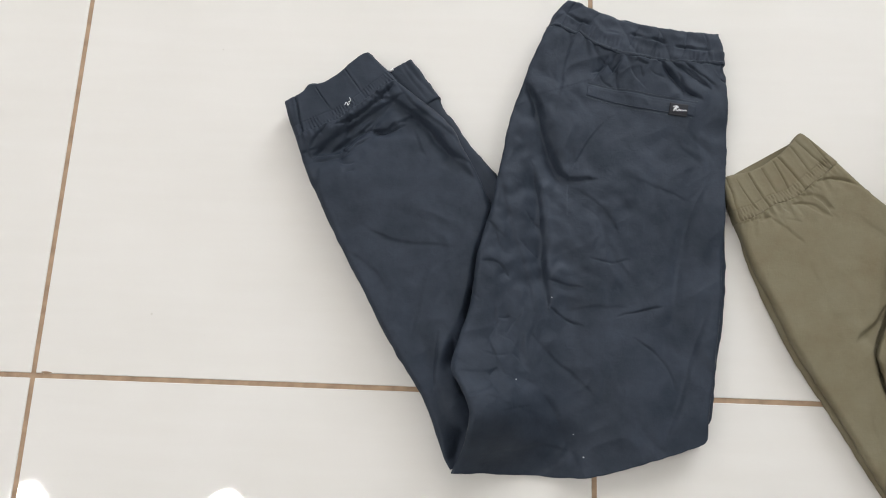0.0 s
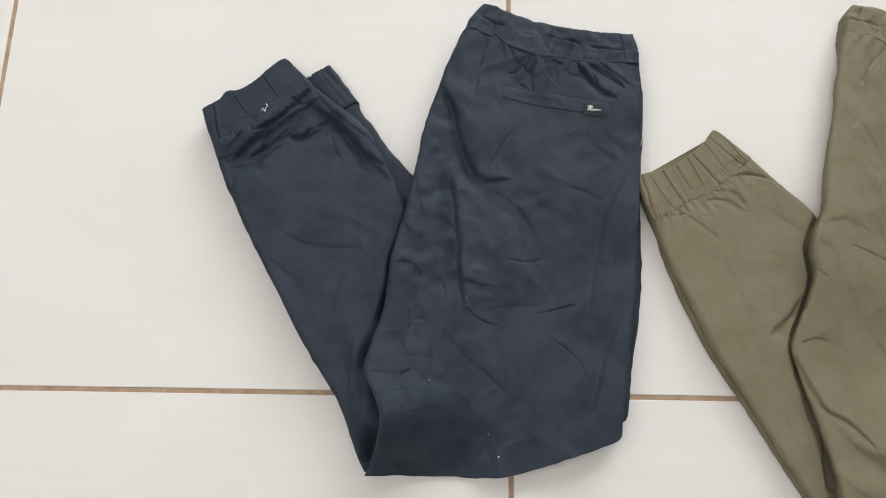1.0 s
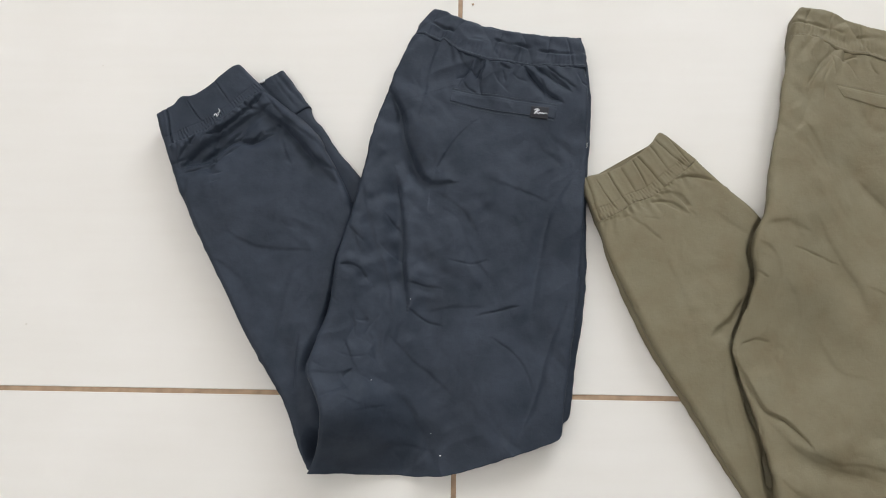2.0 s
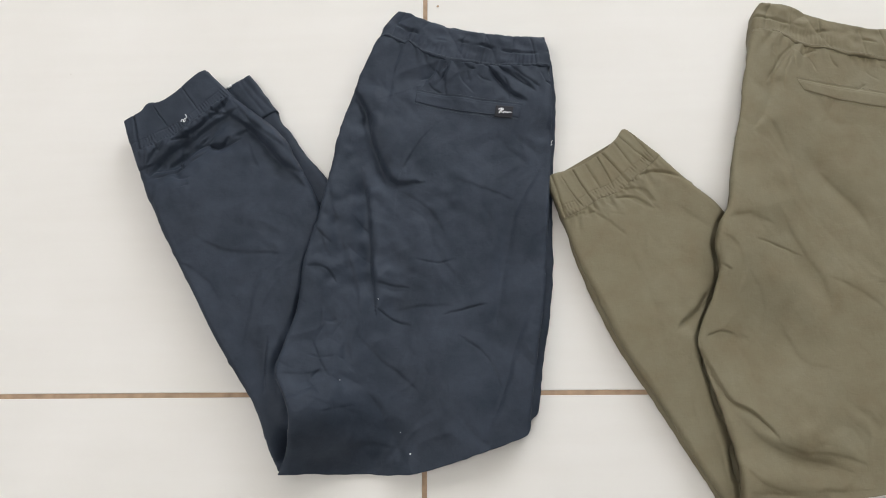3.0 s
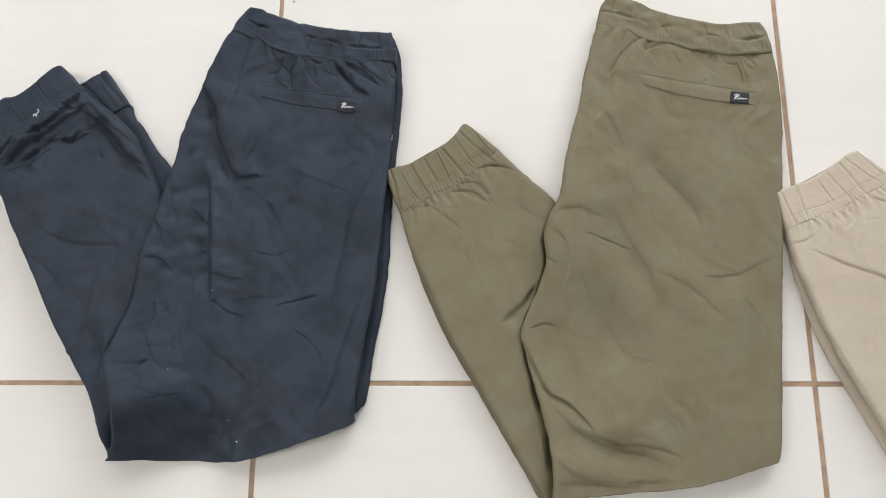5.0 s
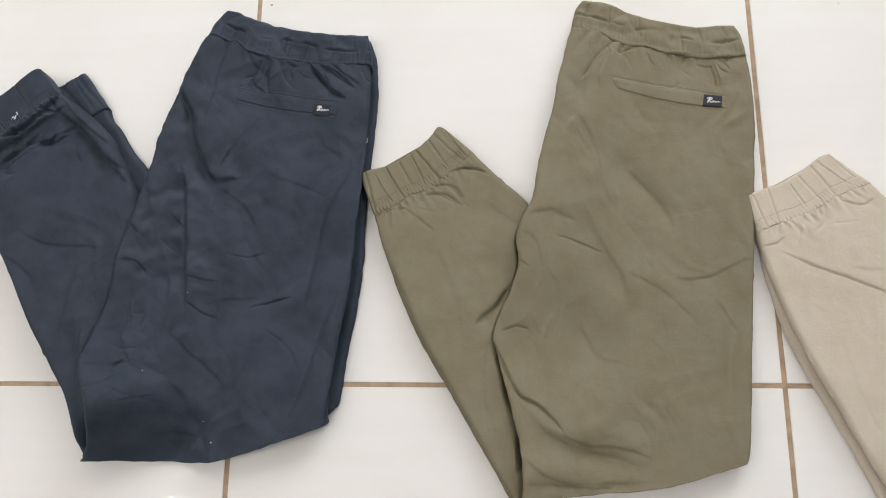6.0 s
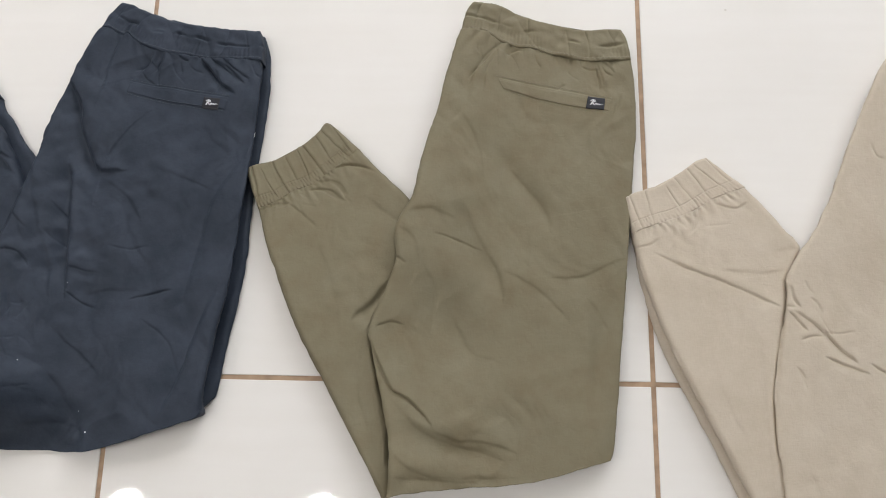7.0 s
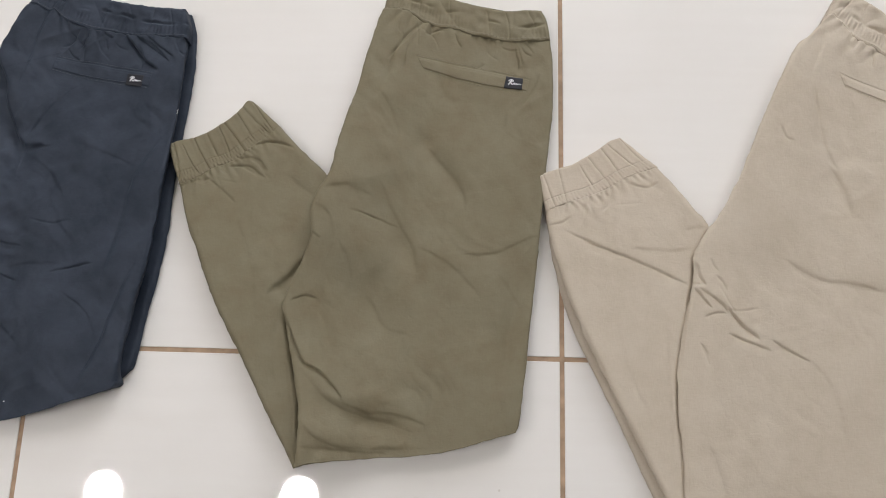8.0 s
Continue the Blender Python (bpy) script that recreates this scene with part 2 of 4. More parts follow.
    def height(self, x, y):
        """The cloth's height over a place of the plan."""
        near = np.argmin((self.x - x) ** 2 + (self.y - y) ** 2)
        return float(self.z.flat[near])

    def at(self, u, v):
        j, i = int(round(v * (self.nv - 1))), int(round(u * (self.nu - 1)))
        return Vector((self.x[j, i], self.y[j, i], self.z[j, i]))

    def mesh(self, name, tuck=0.002, foot=0.0012):
        nu, nv = self.nu, self.nv
        top = np.stack([self.x.ravel(), self.y.ravel(), self.z.ravel()], 1)
        idx = np.arange(nu * nv).reshape(nv, nu)
        ring = np.concatenate([idx[0, :-1], idx[:-1, -1], idx[-1, :0:-1], idx[:0:-1, 0]])
        rim = top[ring]
        ahead, back = np.roll(rim, -2, 0), np.roll(rim, 2, 0)
        way = (ahead - back)[:, :2]
        way /= np.linalg.norm(way, axis=1)[:, None] + 1e-9
        inward = np.stack([way[:, 1], -way[:, 0]], 1)
        # the tuck eases off towards the four corners
        count = np.arange(len(ring))
        away = np.min([np.minimum(np.abs(count - c), len(ring) - np.abs(count - c)) for c in (0, nu - 1, nu + nv - 2, 2 * nu + nv - 3)], axis=0)
        ease = np.clip(away / 45.0, 0.02, 1)[:, None]
        rows = []
        for share, pull in ((0.55, 0.15), (0.2, 0.6), (0.0, 1.0)):
            low = rim.copy()
            low[:, :2] += inward * tuck * pull * ease
            low[:, 2] = foot + (rim[:, 2] - foot) * share
            rows.append(low)
        verts = np.vstack([top] + rows)
        a = idx[:-1, :-1].ravel()
        faces = np.stack([a, a + nu, a + nu + 1, a + 1], 1).tolist()
        n, m = len(ring), nu * nv
        prev = ring
        for k in range(3):
            cur = m + k * n + np.arange(n)
            faces += np.stack([prev, np.roll(prev, -1), np.roll(cur, -1), cur], 1).tolist()
            prev = cur
        # the underside, row by row from the left edge to the right
        west = prev[np.concatenate([[0], n - np.arange(1, nv)])]
        east = prev[nu - 1 + np.arange(nv)]
        faces += np.stack([west[:-1], east[:-1], east[1:], west[1:]], 1).tolist()
        me = bpy.data.meshes.new(name)
        me.from_pydata(verts.tolist(), [], faces)
        me.polygons.foreach_set("use_smooth", [True] * len(me.polygons))
        me.update()
        return me


def pleats(sheet, seed, gap, depth, width, slant=0.15):
    """Elastic gathers: uneven pleat lines that run across a band."""
    rng = np.random.RandomState(seed)
    wide = np.hypot(sheet.x[0, -1] - sheet.x[0, 0], sheet.y[0, -1] - sheet.y[0, 0])
    tall = np.hypot(sheet.x[-1, 0] - sheet.x[0, 0], sheet.y[-1, 0] - sheet.y[0, 0])
    s, w = sheet.u * wide, sheet.v
    at = gap * 0.4
    while at < wide - gap * 0.2:
        lean = rng.uniform(-1, 1) * slant * tall
        strength, reach, start = rng.uniform(0.5, 1.0), rng.uniform(0.7, 1.3), rng.choice([0.0, 0.0, 0.0, 0.2])
        d = (s - at - lean * (w - 0.5) - 0.0006 * np.sin(4 * w + at * 90)) / (width * rng.uniform(0.7, 1.5))
        fade = smooth((w - start + 0.15) / 0.25) * smooth((reach - w) / 0.3 + 0.2)
        sheet.z += depth * strength * fade * (-np.exp(-np.abs(d)) + 0.22 * np.exp(-(((np.abs(d) - 3.0) / 2.5) ** 2)))
        at += gap * rng.uniform(0.6, 1.4)


def puckers(sheet, seed, gap, depth, centre, spread):
    """Short fine puckers in a row along a stitched line at the share centre of the sheet's length."""
    rng = np.random.RandomState(seed)
    wide = np.hypot(sheet.x[0, -1] - sheet.x[0, 0], sheet.y[0, -1] - sheet.y[0, 0])
    phase = sheet.u * wide / gap * 2 * math.pi
    phase = phase + 1.6 * np.interp(sheet.u, np.linspace(0, 1, 15), rng.uniform(-1, 1, 15))
    strength = np.interp(sheet.u, np.linspace(0, 1, 24), rng.uniform(0, 1.3, 24) ** 2)
    sheet.z += depth * strength * np.sin(phase) * np.exp(-(((sheet.v - centre) / spread) ** 2))


def gathers(sheet, seed, gap, depth, reach):
    """Loose gathers that fall from the top edge of a panel and die out."""
    rng = np.random.RandomState(seed)
    wide = np.hypot(sheet.x[0, -1] - sheet.x[0, 0], sheet.y[0, -1] - sheet.y[0, 0])
    tall = np.hypot(sheet.x[-1, 0] - sheet.x[0, 0], sheet.y[-1, 0] - sheet.y[0, 0])
    s, down = sheet.u * wide, sheet.v * tall
    at = gap
    while at < wide - gap:
        lean, far = rng.uniform(-0.5, 0.5), reach * rng.uniform(0.4, 1.4)
        d = (s - at - lean * down) / (gap * 0.22 * (1 + 1.2 * down / reach))
        sheet.z += depth * rng.uniform(0.3, 1) * np.exp(-((down / far) ** 2)) * (-np.exp(-(d**2)) + 0.5 * np.exp(-(((np.abs(d) - 2) / 1.3) ** 2)))
        at += gap * rng.uniform(0.6, 1.5)


def stitches(name, sheet, points, mat, parent, length=0.0026, gap=0.0012, thick=0.00033, raise_by=0.0001):
    """A dashed row of thread along a line on the cloth, one mesh."""
    total = np.linalg.norm(np.diff(np.array(points), axis=0), axis=1).sum()
    line = spline(points, max(4, int(total / ((length + gap) / 2))))
    bm = bmesh.new()
    for a, b in zip(line[::2], line[1::2]):
        way = (b - a) / (np.linalg.norm(b - a) + 1e-9)
        side = np.array([-way[1], way[0]]) * thick
        mid, end = (a + b) / 2, a + way * length
        za, zb = sheet.height(*a) + raise_by, sheet.height(*end) + raise_by
        lo = [bm.verts.new((*p, z)) for p, z in ((a - side, za), (end - side, zb), (end + side, zb), (a + side, za))]
        hi = [bm.verts.new((*p, z + thick)) for p, z in ((a - side * 0.4, za), (end - side * 0.4, zb), (end + side * 0.4, zb), (a + side * 0.4, za))]
        bm.faces.new(hi)
        for k in range(4):
            bm.faces.new((lo[k], lo[(k + 1) % 4], hi[(k + 1) % 4], hi[k]))
    return part(name, bm, mat, parent)


def stroke(name, points, sheet, lift, width, mat, parent, label=""):
    """A raised thread line along points on the cloth."""
    line = spline(points, 8 * len(points))
    bm = bmesh.new()
    rows = []
    for k, p in enumerate(line):
        way = line[min(k + 1, len(line) - 1)] - line[max(k - 1, 0)]
        way /= np.linalg.norm(way) + 1e-9
        side = np.array([-way[1], way[0]]) * width / 2
        z = sheet.height(*p) + lift
        rows.append([bm.verts.new((*(p + side), z)), bm.verts.new((*p, z + width * 0.5)), bm.verts.new((*(p - side), z))])
    for a, b in zip(rows, rows[1:]):
        bm.faces.new((a[0], a[1], b[1], b[0]))
        bm.faces.new((a[1], a[2], b[2], b[1]))
    return part(name, bm, mat, parent, label)


# ---- room ----
X0, X1, Y0, Y1 = -4.2, 4.2, -2.4, 3.6
WALL = 0.12
floor = tagged(new("floor"), "cream polished porcelain tiles with tan grout", "floor", kind="structure")
part("grout", block((X0, Y0, -0.05), (X1, Y1, -0.0012)), GROUT, floor, "tan cement grout, slightly sunken")
ceiling = tagged(part("ceiling", block((X0 - WALL, Y0 - WALL, CEILING), (X1 + WALL, Y1 + WALL, CEILING + 0.1)), PAINT), "plain white painted ceiling", "ceiling", kind="structure")
for name, lo, hi in (
    ("wall_south", (X0 - WALL, Y0 - WALL, -0.05), (X1 + WALL, Y0, CEILING)),
    ("wall_west", (X0 - WALL, Y0, -0.05), (X0, Y1, CEILING)),
    ("wall_east", (X1, Y0, -0.05), (X1 + WALL, Y1, CEILING)),
):
    tagged(part(name, block(lo, hi), WALL_PAINT), "plain greige painted wall", "wall", kind="structure")
# the wall ahead, out of view, has a wide opening added for the side light
WX0, WX1, WZ0, WZ1 = 1.1, 3.5, 0.85, 2.45
bm = bmesh.new()
for lo, hi in (((X0 - WALL, Y1, -0.05), (WX0, Y1 + WALL, CEILING)), ((WX1, Y1, -0.05), (X1 + WALL, Y1 + WALL, CEILING)),
               ((WX0, Y1, -0.05), (WX1, Y1 + WALL, WZ0)), ((WX0, Y1, WZ1), (WX1, Y1 + WALL, CEILING))):
    piece = block(lo, hi)
    me = bpy.data.meshes.new("piece")
    piece.to_mesh(me)
    piece.free()
    bm.from_mesh(me)
    bpy.data.meshes.remove(me)
tagged(part("wall_north", bm, WALL_PAINT), "plain greige painted wall with an added, unseen opening", "wall", kind="structure")


def downlight(x, y):
    lamp = new("downlight")
    lamp.location = (x, y, CEILING)
    tagged(lamp, "round white downlight glowing in the ceiling", "ceiling light", "downlights")
    bm = bmesh.new()
    n = 40
    rings = []
    for r, z in ((0.080, -0.002), (0.088, -0.009), (0.096, -0.010), (0.102, -0.004), (0.102, 0.0)):
        rings.append([bm.verts.new((x + r * math.cos(2 * math.pi * k / n), y + r * math.sin(2 * math.pi * k / n), CEILING + z)) for k in range(n)])
    for a, b in zip(rings, rings[1:]):
        for k in range(n):
            bm.faces.new((a[k], a[(k + 1) % n], b[(k + 1) % n], b[k]))
    part("trim_ring", bm, TRIM_WHITE, lamp)
    bm = bmesh.new()
    bmesh.ops.create_circle(bm, cap_ends=True, radius=0.080, segments=n)
    bmesh.ops.reverse_faces(bm, faces=bm.faces[:])
    bmesh.ops.translate(bm, vec=(x, y, CEILING - 0.003), verts=bm.verts[:])
    part("diffuser", bm, GLOW, lamp, "glowing white diffuser")
    return lamp


first = downlight(0.345, -0.385)
for k in range(1, 5):
    copy_thing(first, pose(0.345 - 0.893 * k, -0.385, CEILING))
# a second row, out of view, added to light the room from ahead
for k in range(6):
    copy_thing(first, pose(3.024 - 0.893 * k, 2.65, CEILING))

# ---- folds of the three pairs ----
crease(NAVY, "body", 0.009, 0.012, (0.519, 0.343), (0.535, 0.317), (0.541, 0.283), (0.552, 0.254), (0.567, 0.231), (0.592, 0.231))
crease(NAVY, "body", 0.014, 0.015, (0.531, 0.243), (0.540, 0.179), (0.543, 0.128), (0.548, 0.092))
crease(NAVY, "body", 0.011, 0.004, (0.729, 0.243), (0.705, 0.203), (0.695, 0.165), (0.687, 0.121), (0.680, 0.078))
crease(NAVY, "body", 0.01, 0.005, (0.717, 0.092), (0.699, 0.049), (0.686, 0.002), (0.667, -0.041))
crease(NAVY, "body", 0.004, 0.0011, (0.548, 0.117), (0.567, 0.113), (0.585, 0.110))
crease(NAVY, "body", 0.004, 0.0015, (0.549, 0.089), (0.567, 0.076), (0.585, 0.070))
crease(NAVY, "body", 0.005, 0.0013, (0.561, 0.085), (0.597, 0.090), (0.630, 0.091))
crease(NAVY, "body", 0.003, 0.0015, (0.621, 0.081), (0.651, 0.089), (0.668, 0.093))
crease(NAVY, "body", 0.005, 0.0012, (0.635, 0.235), (0.666, 0.224), (0.699, 0.211))
crease(NAVY, "body", 0.006, 0.0025, (0.529, 0.061), (0.550, 0.038), (0.573, 0.020), (0.593, 0.002))
crease(NAVY, "body", 0.014, 0.004, (0.509, 0.019), (0.538, 0.003), (0.567, -0.042), (0.584, -0.077))
crease(NAVY, "body", 0.005, 0.0015, (0.450, 0.017), (0.479, 0.016), (0.509, 0.022))
crease(NAVY, "body", 0.004, 0.0012, (0.484, 0.054), (0.497, 0.025), (0.506, 0.012))
crease(NAVY, "body", 0.005, 0.0021, (0.486, 0.177), (0.493, 0.158), (0.499, 0.143))
crease(NAVY, "body", 0.004, 0.0015, (0.476, 0.132), (0.495, 0.131), (0.507, 0.115))
crease(NAVY, "body", 0.008, 0.003, (0.492, 0.242), (0.506, 0.177), (0.525, 0.122), (0.534, 0.079))
crease(NAVY, "body", 0.007, 0.0025, (0.573, 0.221), (0.604, 0.200), (0.622, 0.175))
crease(NAVY, "body", 0.004, 0.0008, (0.591, 0.142), (0.616, 0.138), (0.634, 0.143))
crease(NAVY, "body", 0.006, 0.0025, (0.579, 0.407), (0.568, 0.381), (0.562, 0.346), (0.556, 0.311))
crease(NAVY, "body", 0.003, 0.002, (0.617, 0.382), (0.607, 0.364), (0.598, 0.350))
crease(NAVY, "body", 0.003, 0.0018, (0.630, 0.381), (0.624, 0.367), (0.617, 0.356))
crease(NAVY, "body", 0.003, 0.003, (0.671, 0.377), (0.686, 0.360), (0.698, 0.343), (0.718, 0.330))
crease(NAVY, "body", 0.003, 0.0025, (0.684, 0.375), (0.705, 0.360), (0.726, 0.345))
crease(NAVY, "body", 0.003, 0.002, (0.699, 0.374), (0.717, 0.359), (0.734, 0.347))
crease(NAVY, "body", 0.0025, 0.0016, (0.693, 0.360), (0.698, 0.346), (0.698, 0.332))
crease(NAVY, "body", 0.004, 0.0009, (0.638, 0.059), (0.667, 0.036), (0.683, 0.002))
crease(NAVY, "body", 0.005, 0.0012, (0.480, -0.005), (0.509, -0.015), (0.544, -0.025))
crease(NAVY, "body", 0.005, 0.0012, (0.504, -0.061), (0.544, -0.054), (0.573, -0.058))
crease(NAVY, "leg", 0.008, 0.008, (0.288, 0.249), (0.308, 0.269), (0.339, 0.292), (0.376, 0.319))
crease(NAVY, "leg", 0.004, 0.0025, (0.291, 0.241), (0.310, 0.246), (0.325, 0.253))
crease(NAVY, "leg", 0.005, 0.0025, (0.296, 0.236), (0.295, 0.216), (0.302, 0.196))
crease(NAVY, "leg", 0.004, 0.004, (0.349, 0.283), (0.365, 0.279), (0.377, 0.291))
crease(NAVY, "leg", 0.005, 0.004, (0.371, 0.284), (0.390, 0.296), (0.399, 0.306))
crease(NAVY, "leg", 0.003, 0.002, (0.282, 0.269), (0.281, 0.256), (0.286, 0.245))
crease(NAVY, "leg", 0.003, 0.002, (0.350, 0.324), (0.369, 0.319), (0.388, 0.325))
crease(NAVY, "leg", 0.008, 0.005, (0.395, 0.310), (0.422, 0.280), (0.442, 0.253), (0.471, 0.225))
crease(NAVY, "leg", 0.003, 0.002, (0.374, 0.340), (0.402, 0.306), (0.435, 0.280), (0.454, 0.264))
crease(NAVY, "leg", 0.007, 0.0018, (0.323, 0.146), (0.355, 0.128), (0.381, 0.098))
crease(NAVY, "leg", 0.008, 0.002, (0.422, 0.131), (0.412, 0.087), (0.402, 0.039))
crease(NAVY, "leg", 0.004, 0.002, (0.434, 0.058), (0.431, 0.028), (0.431, -0.001))
crease(NAVY, "leg", 0.005, 0.0018, (0.346, 0.172), (0.384, 0.154), (0.445, 0.150))
crease(NAVY, "leg", 0.004, -0.0052, (0.376, 0.342), (0.360, 0.319), (0.335, 0.295), (0.312, 0.284))
crease(NAVY, "leg", 0.003, -0.0030, (0.303, 0.284), (0.291, 0.270), (0.284, 0.257))
crease(NAVY, "leg", 0.008, -0.0065, (0.372, 0.311), (0.345, 0.285), (0.322, 0.267), (0.304, 0.253))
crease(NAVY, "leg", 0.004, -0.0030, (0.351, 0.273), (0.336, 0.262), (0.324, 0.251))
crease(NAVY, "leg", 0.004, -0.0036, (0.389, 0.289), (0.372, 0.282), (0.354, 0.281))
crease(NAVY, "leg", 0.006, 0.0084, (0.368, 0.324), (0.397, 0.302), (0.420, 0.278), (0.437, 0.259), (0.462, 0.245))
crease(NAVY, "body", 0.003, 0.003, (0.677, 0.369), (0.694, 0.350), (0.705, 0.338), (0.717, 0.329))
crease(NAVY, "body", 0.003, 0.002, (0.703, 0.366), (0.716, 0.355), (0.729, 0.341))
crease(NAVY, "body", 0.003, 0.002, (0.617, 0.380), (0.610, 0.366), (0.597, 0.358))
crease(NAVY, "body", 0.003, 0.002, (0.630, 0.375), (0.624, 0.367), (0.620, 0.360))
crease(NAVY, "body", 0.0025, 0.003, (0.647, 0.378), (0.652, 0.373), (0.660, 0.370))
crease(OLIVE, "body", 0.008, 0.003, (0.986, 0.305), (0.999, 0.284), (1.009, 0.256), (1.012, 0.239))
crease(OLIVE, "body", 0.009, 0.004, (1.045, 0.239), (1.070, 0.209), (1.085, 0.187), (1.088, 0.171))
crease(OLIVE, "body", 0.009, 0.0035, (0.992, 0.193), (1.010, 0.152), (1.029, 0.120), (1.035, 0.091))
crease(OLIVE, "body", 0.006, 0.0024, (0.928, 0.181), (0.952, 0.187), (0.981, 0.178))
crease(OLIVE, "body", 0.004, 0.0016, (0.959, 0.159), (0.978, 0.155), (1.010, 0.144))
crease(OLIVE, "body", 0.005, 0.0022, (1.088, 0.113), (1.125, 0.115), (1.151, 0.128), (1.174, 0.136))
crease(OLIVE, "body", 0.005, 0.0018, (1.035, 0.121), (1.073, 0.101), (1.103, 0.070))
crease(OLIVE, "body", 0.005, 0.0018, (1.128, 0.090), (1.140, 0.074), (1.150, 0.056))
crease(OLIVE, "body", 0.0026, 0.005, (0.890, 0.042), (0.905, 0.009), (0.916, -0.012), (0.933, -0.021), (0.949, -0.035), (0.959, -0.048))
crease(OLIVE, "body", 0.005, 0.003, (0.961, -0.055), (0.985, -0.064), (1.018, -0.066), (1.048, -0.075))
crease(OLIVE, "body", 0.005, 0.0025, (0.920, 0.164), (0.937, 0.151), (0.941, 0.125), (0.935, 0.103))
crease(OLIVE, "body", 0.0025, 0.002, (0.915, 0.133), (0.923, 0.128), (0.928, 0.125))
crease(OLIVE, "body", 0.012, 0.002, (1.140, 0.034), (1.141, -0.008), (1.138, -0.037))
crease(OLIVE, "body", 0.014, 0.006, (0.915, -0.021), (0.946, -0.053), (0.982, -0.069), (1.030, -0.081))
crease(OLIVE, "body", 0.01, 0.004, (0.920, -0.077), (0.947, -0.098), (0.995, -0.103), (1.042, -0.100))
crease(OLIVE, "body", 0.005, 0.002, (0.918, -0.102), (0.959, -0.104), (1.007, -0.107))
crease(OLIVE, "body", 0.008, 0.002, (0.980, 0.069), (0.999, 0.032), (1.030, 0.020))
crease(OLIVE, "body", 0.004, 0.003, (1.035, 0.400), (1.015, 0.381), (1.001, 0.359), (0.995, 0.341))
crease(OLIVE, "body", 0.004, 0.0015, (1.028, 0.385), (1.015, 0.359), (1.012, 0.337))
crease(OLIVE, "body", 0.0025, 0.0015, (1.055, 0.390), (1.045, 0.384), (1.036, 0.383))
crease(OLIVE, "body", 0.0025, 0.0015, (1.146, 0.372), (1.150, 0.359), (1.152, 0.345))
crease(OLIVE, "body", 0.003, 0.0015, (1.155, 0.375), (1.161, 0.368), (1.166, 0.361))
crease(OLIVE, "body", 0.003, 0.0012, (1.128, 0.368), (1.138, 0.364), (1.148, 0.365))
crease(OLIVE, "body", 0.0025, 0.0012, (1.072, 0.385), (1.075, 0.375), (1.079, 0.368))
crease(OLIVE, "body", 0.003, 0.001, (1.108, 0.345), (1.098, 0.339), (1.091, 0.336))
crease(OLIVE, "body", 0.003, 0.0015, (0.898, 0.055), (0.912, 0.060), (0.927, 0.058))
crease(OLIVE, "body", 0.006, 0.0015, (0.947, 0.125), (0.961, 0.093), (0.956, 0.043))
crease(OLIVE, "leg", 0.003, 0.003, (0.838, 0.238), (0.862, 0.243), (0.891, 0.234))
crease(OLIVE, "leg", 0.003, 0.002, (0.821, 0.222), (0.844, 0.222), (0.858, 0.207))
crease(OLIVE, "leg", 0.003, 0.002, (0.814, 0.212), (0.835, 0.213), (0.856, 0.199))
crease(OLIVE, "leg", 0.003, 0.0008, (0.753, 0.186), (0.777, 0.195), (0.793, 0.197))
crease(OLIVE, "leg", 0.004, 0.0016, (0.787, 0.198), (0.804, 0.186), (0.824, 0.168))
crease(OLIVE, "leg", 0.009, 0.009, (0.871, 0.064), (0.892, 0.083), (0.910, 0.109))
crease(OLIVE, "leg", 0.008, 0.0015, (0.825, 0.156), (0.848, 0.092), (0.857, 0.042))
crease(OLIVE, "leg", 0.007, 0.0015, (0.882, 0.042), (0.878, -0.007), (0.892, -0.054))
crease(OLIVE, "leg", 0.006, 0.0015, (0.881, 0.204), (0.907, 0.184), (0.924, 0.171))
crease(OLIVE, "leg", 0.005, 0.002, (0.893, -0.006), (0.904, -0.054), (0.912, -0.105))
crease(OLIVE, "body", 0.004, 0.0045, (1.031, 0.395), (1.016, 0.377), (1.004, 0.363), (0.994, 0.349))
crease(OLIVE, "body", 0.009, 0.004, (1.000, 0.350), (0.994, 0.327), (0.985, 0.308), (0.975, 0.293))
crease(OLIVE, "body", 0.0025, 0.002, (1.144, 0.368), (1.147, 0.354), (1.148, 0.340))
crease(OLIVE, "body", 0.0025, 0.002, (1.151, 0.370), (1.156, 0.362), (1.163, 0.357))
crease(OLIVE, "body", 0.003, 0.0015, (1.173, 0.334), (1.165, 0.313), (1.155, 0.295))
crease(OLIVE, "body", 0.0025, 0.0018, (1.058, 0.389), (1.050, 0.387), (1.042, 0.385))
crease(OLIVE, "body", 0.0015, 0.001, (0.968, 0.353), (0.961, 0.330), (0.953, 0.302))
crease(OLIVE, "leg", 0.003, 0.003, (0.890, 0.235), (0.875, 0.241), (0.859, 0.243))
crease(OLIVE, "leg", 0.003, 0.0025, (0.855, 0.204), (0.845, 0.218), (0.837, 0.221))
crease(OLIVE, "leg", 0.003, 0.002, (0.848, 0.200), (0.836, 0.208), (0.824, 0.213), (0.813, 0.211))
crease(OLIVE, "leg", 0.0025, 0.0015, (0.810, 0.203), (0.807, 0.206), (0.803, 0.207))
crease(OLIVE, "leg", 0.0025, 0.0015, (0.791, 0.197), (0.783, 0.193), (0.778, 0.192))
crease(SAND, "leg", 0.003, 0.002, (1.205, 0.142), (1.240, 0.125), (1.277, 0.111), (1.335, 0.085))
crease(SAND, "leg", 0.003, 0.0012, (1.274, 0.200), (1.295, 0.195), (1.308, 0.202))
